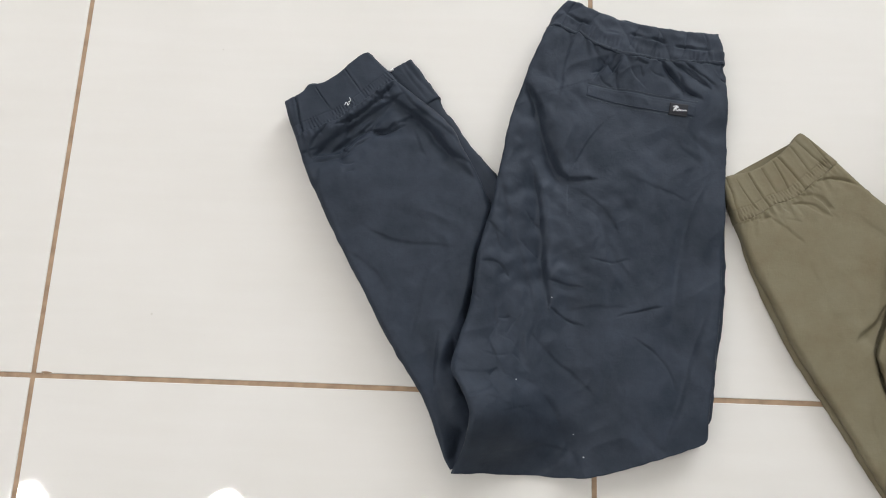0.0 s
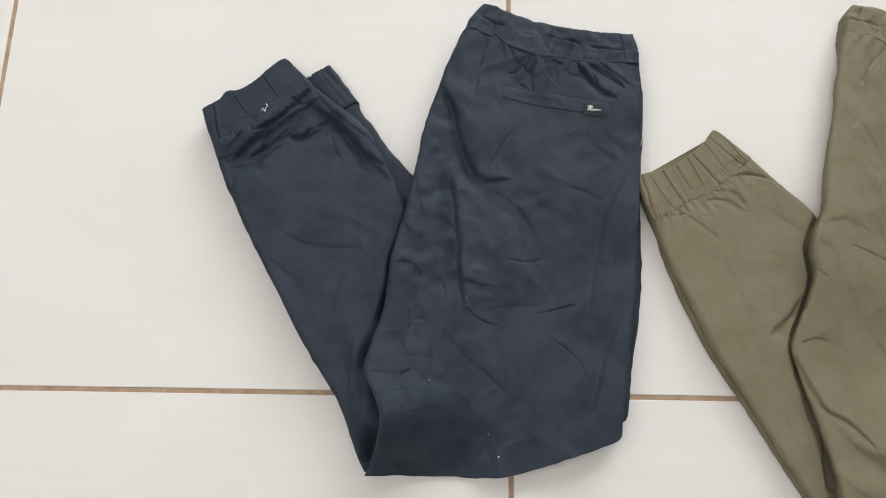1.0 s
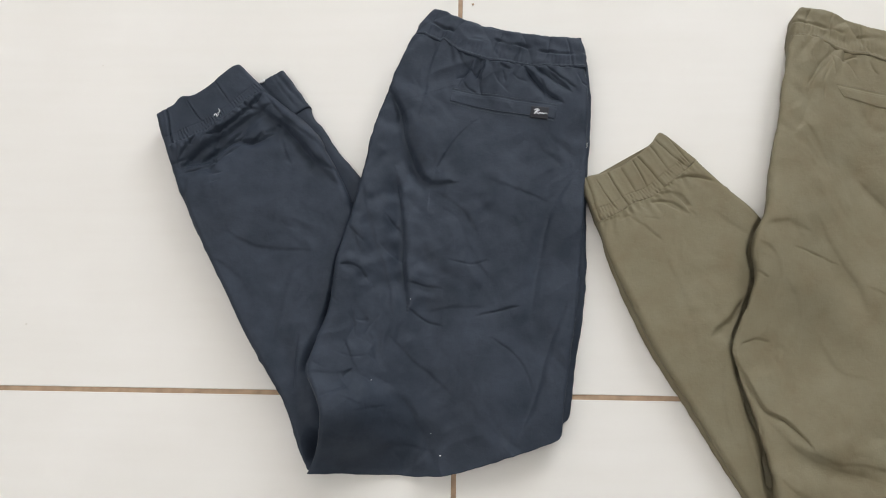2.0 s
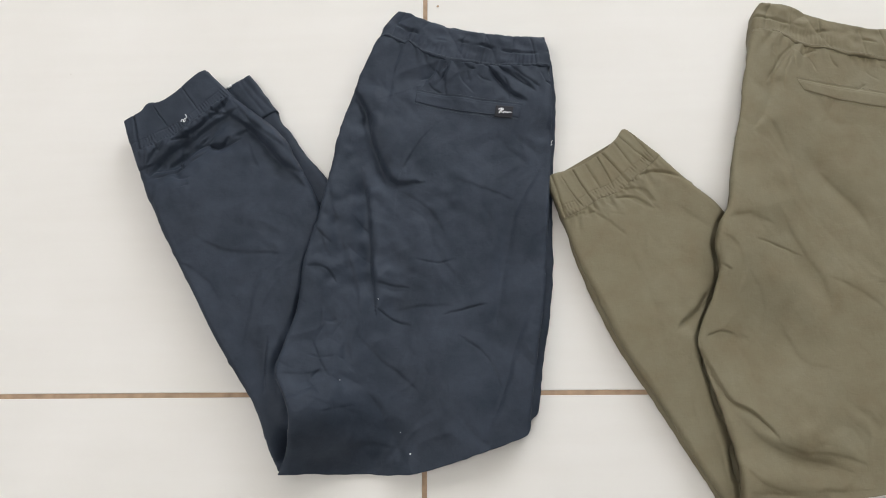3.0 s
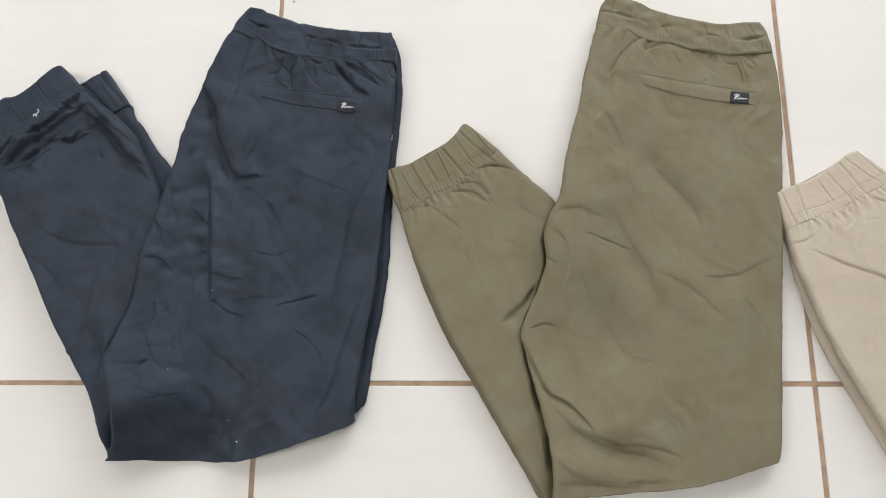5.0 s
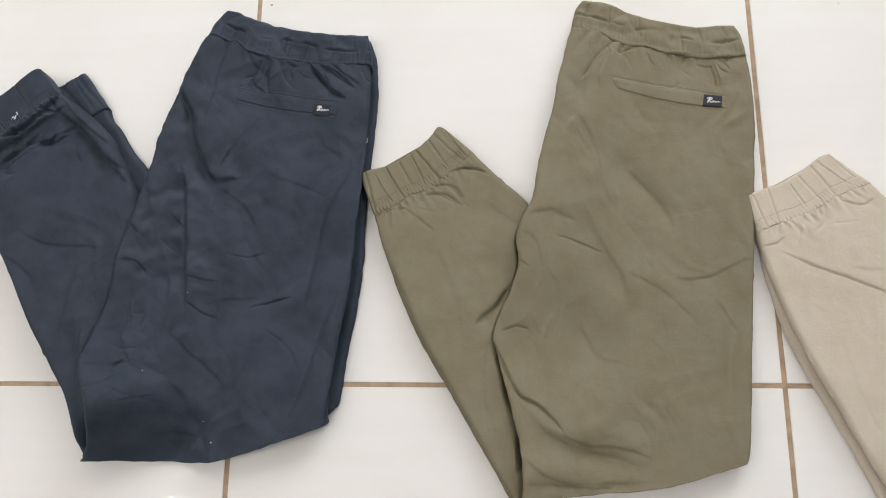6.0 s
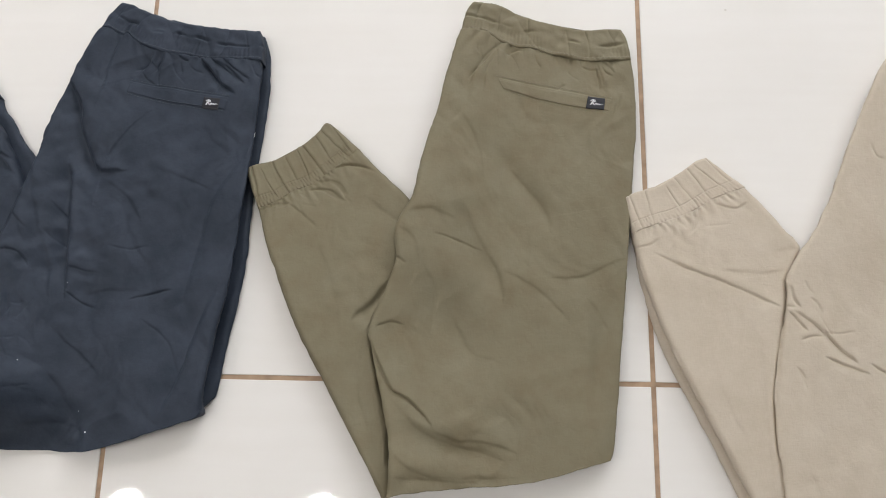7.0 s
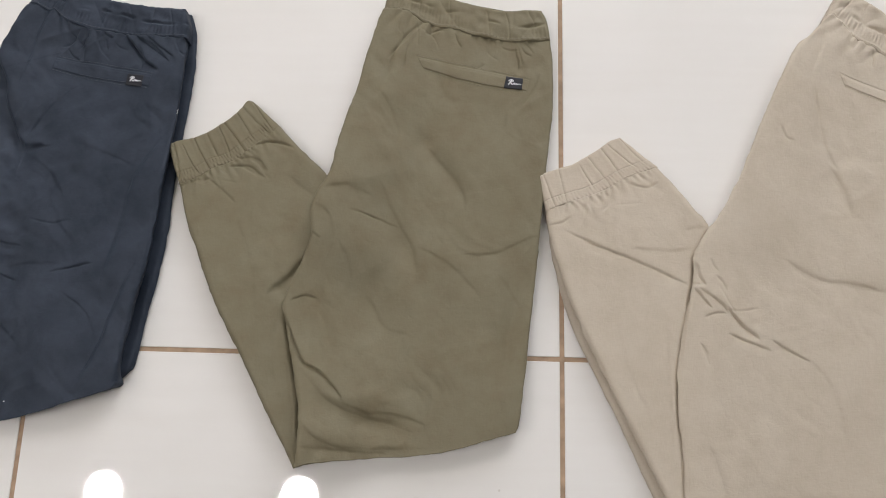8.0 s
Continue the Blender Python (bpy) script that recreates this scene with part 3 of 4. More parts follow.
crease(SAND, "leg", 0.003, 0.0009, (1.225, 0.174), (1.225, 0.161), (1.221, 0.151))
crease(SAND, "leg", 0.003, 0.0009, (1.255, 0.189), (1.252, 0.176), (1.243, 0.165))
crease(SAND, "leg", 0.004, 0.0011, (1.182, 0.148), (1.199, 0.152), (1.208, 0.159))
crease(SAND, "leg", 0.006, 0.0012, (1.277, 0.124), (1.315, 0.121), (1.343, 0.125))
crease(SAND, "leg", 0.008, 0.0009, (1.257, 0.047), (1.268, -0.008), (1.290, -0.061))
crease(SAND, "leg", 0.005, 0.0015, (1.337, 0.146), (1.350, 0.149), (1.361, 0.149))
crease(SAND, "leg", 0.006, 0.0012, (1.312, 0.048), (1.312, -0.025), (1.313, -0.096))
crease(SAND, "body", 0.0025, 0.0022, (1.345, 0.107), (1.347, 0.093), (1.353, 0.083))
crease(SAND, "body", 0.003, 0.0022, (1.341, 0.079), (1.350, 0.069), (1.359, 0.058))
crease(SAND, "body", 0.004, 0.0027, (1.347, 0.079), (1.367, 0.065), (1.378, 0.052))
crease(SAND, "body", 0.003, 0.0033, (1.377, 0.059), (1.391, 0.041), (1.409, 0.026))
crease(SAND, "body", 0.003, 0.0022, (1.377, 0.030), (1.396, 0.023), (1.421, 0.014))
crease(SAND, "body", 0.003, 0.0022, (1.425, 0.024), (1.444, 0.013), (1.462, 0.003))
crease(SAND, "body", 0.0025, 0.0013, (1.352, 0.048), (1.364, 0.052), (1.376, 0.052))
crease(SAND, "body", 0.009, 0.003, (1.503, 0.224), (1.515, 0.201), (1.523, 0.169))
crease(SAND, "body", 0.007, 0.0022, (1.445, 0.114), (1.480, 0.093), (1.516, 0.089), (1.551, 0.081))
crease(SAND, "body", 0.006, 0.002, (1.490, 0.321), (1.494, 0.279), (1.501, 0.244), (1.511, 0.221))
crease(SAND, "body", 0.004, 0.0007, (1.448, 0.271), (1.453, 0.257), (1.462, 0.253))
crease(SAND, "body", 0.01, 0.002, (1.351, -0.089), (1.359, -0.112), (1.366, -0.137))
crease(SAND, "body", 0.006, 0.002, (1.506, 0.390), (1.501, 0.368), (1.490, 0.339))
crease(SAND, "body", 0.0025, 0.0024, (1.339, 0.087), (1.330, 0.036), (1.325, -0.001))
crease(SAND, "body", 0.007, 0.0015, (1.467, 0.003), (1.488, -0.032), (1.496, -0.079))
crease(SAND, "body", 0.003, 0.0013, (1.549, 0.384), (1.545, 0.375), (1.537, 0.367))
crease(SAND, "body", 0.003, 0.0013, (1.564, 0.370), (1.564, 0.358), (1.562, 0.348))


dent(NAVY, "body", 0.500, -0.088, 0.072, 0.056, -8, 0.036)
dent(NAVY, "body", 0.561, 0.160, 0.100, 0.020, -82, 0.009)
dent(NAVY, "body", 0.640, 0.010, 0.060, 0.030, -40, -0.004)
dent(NAVY, "body", 0.690, 0.140, 0.090, 0.014, 80, 0.005)
dent(NAVY, "body", 0.615, 0.270, 0.045, 0.030, 0, -0.003)
dent(NAVY, "leg", 0.308, 0.262, 0.050, 0.012, 36, 0.007)
dent(NAVY, "leg", 0.345, 0.215, 0.050, 0.030, -60, -0.004)
dent(NAVY, "leg", 0.428, 0.020, 0.060, 0.012, -68, 0.006)
dent(OLIVE, "body", 0.970, -0.072, 0.060, 0.016, -12, 0.007)
dent(OLIVE, "body", 1.143, 0.040, 0.050, 0.010, 80, 0.004)
dent(OLIVE, "body", 0.985, 0.055, 0.050, 0.024, -55, 0.005)
dent(OLIVE, "body", 1.058, 0.222, 0.050, 0.013, -52, 0.005)
dent(OLIVE, "body", 1.018, 0.118, 0.040, 0.012, -60, 0.004)


def rumpled(garment, panel, centre, spread, way, count, depth, seed):
    """A patch of short, small creases that run roughly one way (degrees)."""
    rng = random.Random(seed)
    for _ in range(count):
        x, y = centre[0] + rng.gauss(0, spread[0]), centre[1] + rng.gauss(0, spread[1])
        turn, half_length = radians(way + rng.gauss(0, 28)), rng.uniform(0.006, 0.02)
        dx, dy = half_length * math.cos(turn), half_length * math.sin(turn)
        bow = rng.uniform(-0.25, 0.25)
        crease(garment, panel, rng.uniform(0.0022, 0.0045), depth * rng.uniform(0.4, 1.0) * rng.choice((1, -1)),
               (x - dx, y - dy), (x - bow * dy, y + bow * dx), (x + dx, y + dy))


rumpled(NAVY, "body", (0.505, 0.110), (0.020, 0.050), -50, 12, 0.0010, 1)
rumpled(NAVY, "body", (0.490, 0.000), (0.025, 0.030), 20, 8, 0.0011, 3)
rumpled(NAVY, "body", (0.650, 0.358), (0.055, 0.008), -65, 10, 0.0011, 4)
rumpled(NAVY, "leg", (0.315, 0.265), (0.030, 0.020), 35, 14, 0.0024, 6)
rumpled(OLIVE, "body", (1.060, 0.378), (0.055, 0.008), -70, 9, 0.0010, 10)
rumpled(OLIVE, "leg", (0.815, 0.205), (0.030, 0.010), -30, 8, 0.0010, 11)
rumpled(SAND, "leg", (1.245, 0.182), (0.030, 0.008), -50, 6, 0.0004, 12)
rumpled(SAND, "body", (1.365, 0.060), (0.014, 0.030), -40, 7, 0.0011, 13)


def trousers(g, label, cloth, thread, shape):
    """Folded jogger trousers: seat and thigh on top, shins turned up beside them, elastic cuffs and waistband."""
    s = g["seed"]
    base = new("jogger_trousers")
    base.location = (*shape["base"], 0)
    tagged(base, label, "trousers", "folded jogger trousers")
    left, right, seam, hem = shape["left"], shape["right"], shape["seam"], shape["hem"]

    # the second leg, which peeps out beneath
    under = shape["under_right"]
    inner = [(a[0] - 0.12, a[1]) for a in under]
    sheet = Sheet([inner[0], under[0]], [inner[-1], under[-1]], inner, under, 0.003, 0.007, ((0.004, 0.6), (0.006, 0.5), (0, 0), (0.006, 0.45)), seed=s + 40, rough=0.7)
    part_mesh("under_thigh", sheet.mesh("under_thigh"), cloth, base, "second leg beneath, showing along the edge")

    ul, ur = shape["under_leg_left"], shape["under_leg_right"]
    sheet = Sheet([ul[0], ur[0]], [ul[-1], ur[-1]], ul, ur, 0.003, shape["under_leg_z"], ((0, 0), (0.004, 0.6), (0.006, 0.4), (0.008, 0.4)), seed=s + 50, rough=0.9)
    part_mesh("under_shin", sheet.mesh("under_shin"), cloth, base, "second shin turned up beneath the first")
    if "under_cuff" in shape:
        c = shape["under_cuff"]
        sheet = Sheet([c[0], c[1]], [c[3], c[2]], [c[0], c[3]], [c[1], c[2]], 0.0016, 0.014, ((0.003, 0.5), (0.003, 0.8), (0.004, 0.5), (0.004, 0.5)), seed=s + 55, rough=0.6)
        pleats(sheet, s + 56, 0.012, 0.002, 0.0013)
        part_mesh("under_cuff", sheet.mesh("under_cuff"), cloth, base, "second elastic cuff beneath")

    # shin
    leg = Sheet(shape["cuff_seam"], shape["leg_end"], shape["leg_left"], shape["leg_right"], 0.0012, shape["leg_z"],
                ((0.0015, 0.985), (0.008, 0.6), (0.006, 0.74), (0.008, 0.6)), g.get("leg", ()), g.get("leg_dents", ()), seed=s + 60, rough=0.75 * g["rough"], fold_gain=g["gain"])
    # it drops away into the cleft beside the thigh, more so towards the turned-up end
    inside, along = line_distance(leg.x, leg.y, spline(left, 90))
    narrow, wide_gap = shape["cleft"]
    gap = narrow + (wide_gap - narrow) * smooth((along - 0.55) / 0.4)
    slack = 0.4 + 0.6 * smooth(0.55 + 1.6 * cloudy(leg.x, leg.y, 0.035, s + 63))
    leg.z *= 1 - shape["dip"] * slack * smooth((along - 0.36) / 0.12) * np.clip((inside + gap) / (gap + 0.003), 0, 1) ** 1.7
    leg.z = np.maximum(leg.z, 0.0015)
    gathers(leg, s + 61, 0.007, 0.0013, 0.020)
    gathers(leg, s + 62, 0.0042, 0.0007, 0.009)
    part_mesh("shin", leg.mesh("shin", 0.006), cloth, base)

    # cuff
    cuff = Sheet(shape["cuff_top"], shape["cuff_seam"], shape["cuff_left"], shape["cuff_right"], 0.0006, shape["leg_z"] + 0.0002,
                 ((0.003, 0.85), (0.0015, 0.965), (0.005, 0.75), (0.005, 0.75)), seed=s + 70, rough=0.35, waver=0.0004)
    pleats(cuff, s + 71, shape["cuff_gap"], 0.0032 * g["pleat"], 0.0007, 0.16)
    puckers(cuff, s + 72, 0.0030, 0.0007 * g["pleat"], 0.80, 0.07)
    puckers(cuff, s + 73, 0.0034, 0.0007 * g["pleat"], 0.97, 0.06)
    cuff.z -= 0.0006 * np.exp(-(((cuff.v - 0.74) / 0.015) ** 2))
    cuff_part = part_mesh("cuff", cuff.mesh("cuff"), cloth, base, "elastic cuff with gathered pleats")
    if "squiggle" in shape:
        stroke("embroidery", shape["squiggle"], cuff, 0.0005, 0.0010, MARK_WHITE, cuff_part, "small white wavy embroidered mark")

    # seat and thigh
    lo = shape["low"]
    vs, zs = zip(*shape["edge"])
    hi = zs[0]
    table = np.interp(np.linspace(0, 1, 201), vs, zs)
    for _ in range(3):
        table = np.convolve(np.pad(table, 6, "edge"), np.ones(13) / 13, "valid")
    raised = lambda v: np.interp(v, np.linspace(0, 1, 201), table) - lo
    body = Sheet(seam, hem, left, right, 0.0010, lo, ((0.002, 0.95), (0.007, 0.66), (0.006, 0.88), (0.005, 0.88)), g.get("body", ()), g.get("body_dents", ()), seed=s + 80, rough=g["rough"], fold_gain=g["gain"],
                 lift=lambda u, v: raised(v) * (1 - smooth(u / 0.46)))
    gathers(body, s + 81, 0.012, 0.0016, 0.028)
    part_mesh("seat_and_thigh", body.mesh("seat_and_thigh", 0.018), cloth, base)

    # waistband
    band = Sheet(shape["band_top"], seam, shape["band_left"], shape["band_right"], 0.0008, lo + 0.0015,
                 ((0.004, 0.85), (0.0012, 0.93), (0.006, 0.7), (0.005, 0.8)), seed=s + 90, rough=0.6, waver=0.0005,
                 lift=lambda u, v: (hi - lo) * 0.55 * (1 - smooth(u / 0.45)))
    pleats(band, s + 91, 0.034, 0.0014, 0.0008, 0.2)
    pleats(band, s + 92, 0.030, 0.0014, 0.0035, 0.9)
    puckers(band, s + 93, 0.0042, 0.0003, 0.74, 0.16)
    puckers(band, s + 94, 0.0052, 0.0004, 0.93, 0.05)
    band.z += 0.0007 * cloudy(band.x, band.y, 0.011, s + 96) + 0.0012 * cloudy(band.x, 2.2 * band.y + 0.4 * band.x, 0.026, s + 97)
    band.z -= 0.0030 * np.exp(-(((band.v - 0.48 - 0.08 * np.sin(9 * band.u)) / 0.05) ** 2)) * smooth(0.5 + 1.6 * cloudy(band.x, band.y, 0.022, s + 95))
    band.z += 0.0006 * smooth((band.v - 0.90) / 0.03)
    band_part = part_mesh("waistband", band.mesh("waistband"), cloth, base, "gathered elastic waistband")
    stitches("stitching", band, [(x, y + 0.0028) for x, y in seam], thread, band_part)

    # back pocket: a welt with its slit, and the little woven label at its end
    p = shape["pocket"]
    upper, lower = [p[0], p[1], p[2]], [p[6], p[4], p[3]]
    welt = Sheet(upper, lower, [p[0], p[6]], [p[2], p[3]], 0.0012, 0.0, ((0, 0),) * 4, seed=s + 100, rough=0.0, waver=0.0002)
    near = np.array([body.height(a, b) for a, b in zip(welt.x.ravel(), welt.y.ravel())]).reshape(welt.x.shape)
    rise = 0.0007 * smooth(welt.v / 0.12) * smooth((1 - welt.v) / 0.10) * smooth(welt.u / 0.05) * smooth((1 - welt.u) / 0.05)
    welt.z = near + 0.0003 + rise - 0.0006 * np.exp(-(((welt.v - 0.12) / 0.06) ** 2))
    pocket = part_mesh("back_pocket", welt_mesh(welt), cloth, base, "welted back pocket")
    inset = lambda a, b, f: (a[0] + (b[0] - a[0]) * f, a[1] + (b[1] - a[1]) * f)
    stitches("stitching", body, [inset(q, r, -0.16) for q, r in zip(upper, lower)], thread, pocket, raise_by=0.0003)
    stitches("stitching", body, [inset(q, r, 1.13) for q, r in zip(upper, lower)], thread, pocket, raise_by=0.0003)
    slit = [inset(q, r, 0.93) for q, r in zip(upper, lower)]
    stroke("pocket_slit", [inset(slit[0], slit[1], 0.5), slit[1], inset(slit[1], slit[2], 0.5)], welt, -0.0002, 0.0008, thread, pocket, "dark slit of the pocket")
    c = shape["label"]
    tab = Sheet([c[0], c[1]], [c[3], c[2]], [c[0], c[3]], [c[1], c[2]], 0.0012, 0.0, ((0, 0),) * 4, seed=s + 110, rough=0.0, waver=0.0001)
    near = np.array([max(body.height(a, b), welt.height(a, b)) for a, b in zip(tab.x.ravel(), tab.y.ravel())])
    tab.z = 0.3 * near.mean() + 0.7 * near.reshape(tab.x.shape) + 0.0007
    tag_part = part_mesh("woven_label", welt_mesh(tab), LABEL_BLACK, pocket, "small black woven label")
    run = lambda f, h: (c[0][0] + (c[1][0] - c[0][0]) * f + (c[3][0] - c[0][0]) * h, c[0][1] + (c[1][1] - c[0][1]) * f + (c[3][1] - c[0][1]) * h)
    for line, width in (((run(0.36, 0.26), run(0.29, 0.46), run(0.22, 0.70)), 0.0013), ((run(0.17, 0.36), run(0.34, 0.24), run(0.46, 0.33), (run(0.31, 0.47))), 0.0012),
                        ((run(0.31, 0.47), run(0.40, 0.60), run(0.50, 0.66)), 0.0012), ((run(0.46, 0.60), run(0.54, 0.48), run(0.58, 0.60), run(0.66, 0.50), run(0.70, 0.60), run(0.80, 0.52), run(0.93, 0.54)), 0.0010)):
        stroke("woven_mark", list(line), tab, 0.0003, width, MARK_WHITE, tag_part, "white woven flourish")
    return base, body


def welt_mesh(sheet):
    """A thin piece sewn onto the cloth: its top, closed by a short edge all round."""
    return sheet.mesh("sewn_piece", 0.0002, max(0.001, float(sheet.z.min()) - 0.002))


navy, navy_body = trousers(NAVY, "dark navy cotton jogger trousers folded on the tiles", NAVY_COTTON, NAVY_THREAD, {
    "base": (0.55, 0.15), "low": 0.026, "leg_z": 0.031, "under_leg_z": 0.013, "cuff_gap": 0.027, "dip": 0.93, "cleft": (0.006, 0.022),
    "edge": [(0.0, 0.031), (0.2, 0.032), (0.35, 0.038), (0.48, 0.048), (0.67, 0.047), (0.79, 0.058), (0.87, 0.088), (0.94, 0.084), (1.0, 0.046)],
    "left": [(0.545, 0.412), (0.530, 0.375), (0.518, 0.339), (0.506, 0.302), (0.494, 0.238), (0.483, 0.180), (0.473, 0.142), (0.465, 0.081), (0.452, 0.039), (0.450, 0.016), (0.460, -0.003), (0.468, -0.026), (0.463, -0.058), (0.452, -0.083)],
    "right": [(0.745, 0.373), (0.748, 0.345), (0.746, 0.297), (0.742, 0.237), (0.736, 0.167), (0.730, 0.099), (0.721, 0.039), (0.715, -0.002), (0.710, -0.041)],
    "hem": [(0.452, -0.083), (0.494, -0.0832), (0.540, -0.0835), (0.588, -0.0835), (0.642, -0.069), (0.674, -0.058), (0.704, -0.047), (0.710, -0.041)],
    "under_right": [(0.742, 0.415), (0.749, 0.397), (0.753, 0.371), (0.754, 0.328), (0.750, 0.278), (0.746, 0.230), (0.744, 0.170), (0.743, 0.134), (0.737, 0.080), (0.728, 0.030), (0.722, -0.018), (0.716, -0.027), (0.705, -0.036)],
    "band_top": [(0.568, 0.449), (0.585, 0.445), (0.593, 0.440), (0.618, 0.431), (0.634, 0.425), (0.663, 0.419), (0.695, 0.415), (0.717, 0.413), (0.742, 0.411)],
    "band_left": [(0.568, 0.449), (0.556, 0.435), (0.545, 0.412)],
    "band_right": [(0.742, 0.411), (0.747, 0.393), (0.747, 0.373)],
    "seam": [(0.545, 0.412), (0.556, 0.414), (0.566, 0.409), (0.577, 0.404), (0.582, 0.406), (0.598, 0.393), (0.620, 0.385), (0.636, 0.381), (0.655, 0.378), (0.686, 0.373), (0.712, 0.373), (0.747, 0.373)],
    "cuff_top": [(0.251, 0.311), (0.256, 0.315), (0.270, 0.324), (0.277, 0.333), (0.294, 0.337), (0.313, 0.351), (0.322, 0.361), (0.334, 0.372), (0.343, 0.376)],
    "cuff_left": [(0.251, 0.311), (0.259, 0.289), (0.267, 0.269)],
    "cuff_right": [(0.343, 0.376), (0.367, 0.353), (0.376, 0.343)],
    "cuff_seam": [(0.267, 0.269), (0.295, 0.282), (0.314, 0.291), (0.338, 0.309), (0.353, 0.323), (0.376, 0.343)],
    "leg_left": [(0.267, 0.269), (0.282, 0.230), (0.297, 0.201), (0.322, 0.153), (0.350, 0.104), (0.377, 0.056), (0.403, 0.016), (0.419, -0.007), (0.432, -0.035), (0.442, -0.063), (0.451, -0.080)],
    "leg_right": [(0.376, 0.343), (0.414, 0.313), (0.441, 0.287), (0.454, 0.264), (0.474, 0.228), (0.495, 0.170), (0.500, 0.080), (0.490, -0.020), (0.478, -0.072)],
    "leg_end": [(0.451, -0.080), (0.478, -0.072)],
    "under_leg_left": [(0.375, 0.330), (0.390, 0.270), (0.415, 0.215), (0.450, 0.170)],
    "under_leg_right": [(0.425, 0.331), (0.432, 0.314), (0.441, 0.306), (0.460, 0.277), (0.491, 0.241), (0.520, 0.200), (0.540, 0.160)],
    "under_cuff": [(0.350, 0.352), (0.390, 0.378), (0.426, 0.330), (0.390, 0.305)],
    "squiggle": [(0.32, 0.3085), (0.3211, 0.3113), (0.3227, 0.3108), (0.3234, 0.3084), (0.325, 0.3098), (0.3245, 0.3126), (0.3266, 0.314), (0.3245, 0.3174)],
    "pocket": [(0.592, 0.344), (0.650, 0.334), (0.712, 0.323), (0.709, 0.308), (0.655, 0.316), (0.616, 0.323), (0.590, 0.330)],
    "label": [(0.683, 0.324), (0.703, 0.321), (0.701, 0.307), (0.681, 0.310)],
})
olive, olive_body = trousers(OLIVE, "olive green cotton jogger trousers folded on the tiles", OLIVE_COTTON, OLIVE_THREAD, {
    "base": (1.0, 0.15), "low": 0.019, "leg_z": 0.020, "under_leg_z": 0.006, "cuff_gap": 0.012, "dip": 0.9, "cleft": (0.0022, 0.008),
    "edge": [(0.0, 0.028), (0.2, 0.033), (0.5, 0.043), (0.62, 0.034), (0.72, 0.027), (0.82, 0.030), (0.92, 0.044), (0.97, 0.046), (1.0, 0.032)],
    "left": [(0.984, 0.413), (0.974, 0.379), (0.965, 0.343), (0.959, 0.311), (0.943, 0.252), (0.934, 0.204), (0.922, 0.181), (0.915, 0.158), (0.917, 0.129), (0.906, 0.094), (0.890, 0.056), (0.893, 0.032), (0.901, -0.001), (0.911, -0.042), (0.917, -0.077), (0.917, -0.122)],
    "right": [(1.186, 0.378), (1.189, 0.347), (1.189, 0.297), (1.184, 0.241), (1.177, 0.174), (1.170, 0.097), (1.162, 0.023), (1.156, -0.037), (1.152, -0.071), (1.148, -0.081)],
    "hem": [(0.917, -0.122), (0.936, -0.118), (0.983, -0.113), (1.043, -0.108), (1.078, -0.102), (1.114, -0.091), (1.148, -0.081)],
    "under_right": [(1.176, 0.410), (1.182, 0.390), (1.187, 0.347), (1.187, 0.297), (1.182, 0.241), (1.175, 0.174), (1.168, 0.097), (1.160, 0.023), (1.154, -0.037), (1.146, -0.075)],
    "band_top": [(0.998, 0.452), (1.017, 0.450), (1.034, 0.446), (1.061, 0.434), (1.081, 0.428), (1.108, 0.421), (1.128, 0.416), (1.148, 0.417), (1.176, 0.418)],
    "band_left": [(0.998, 0.452), (0.990, 0.440), (0.984, 0.413)],
    "band_right": [(1.176, 0.418), (1.183, 0.400), (1.186, 0.378)],
    "seam": [(0.984, 0.413), (1.007, 0.413), (1.021, 0.407), (1.033, 0.399), (1.051, 0.393), (1.071, 0.392), (1.087, 0.386), (1.107, 0.381), (1.140, 0.376), (1.186, 0.378)],
    "cuff_top": [(0.737, 0.238), (0.747, 0.243), (0.773, 0.250), (0.798, 0.265), (0.817, 0.282), (0.826, 0.294), (0.833, 0.295)],
    "cuff_left": [(0.737, 0.238), (0.746, 0.212), (0.755, 0.190)],
    "cuff_right": [(0.833, 0.295), (0.844, 0.286), (0.868, 0.264)],
    "cuff_seam": [(0.755, 0.190), (0.777, 0.199), (0.795, 0.211), (0.818, 0.220), (0.840, 0.239), (0.852, 0.248), (0.868, 0.264)],
    "leg_left": [(0.755, 0.190), (0.768, 0.146), (0.787, 0.104), (0.809, 0.053), (0.838, 0.004), (0.865, -0.044), (0.891, -0.090), (0.914, -0.124)],
    "leg_right": [(0.868, 0.264), (0.898, 0.233), (0.931, 0.201), (0.955, 0.150), (0.960, 0.050), (0.955, -0.050), (0.940, -0.112)],
    "leg_end": [(0.914, -0.124), (0.940, -0.112)],
    "under_leg_left": [(0.7575, 0.186), (0.7635, 0.163), (0.7690, 0.142), (0.7840, 0.101), (0.8065, 0.052), (0.835, 0.003), (0.862, -0.044), (0.889, -0.090), (0.909, -0.126)],
    "under_leg_right": [(0.840, 0.220), (0.900, 0.180), (0.930, 0.120), (0.940, 0.050), (0.935, -0.110)],
    "pocket": [(1.028, 0.351), (1.081, 0.342), (1.161, 0.326), (1.158, 0.312), (1.107, 0.319), (1.061, 0.328), (1.035, 0.338)],
    "label": [(1.134, 0.330), (1.154, 0.327), (1.152, 0.313), (1.131, 0.315)],
})
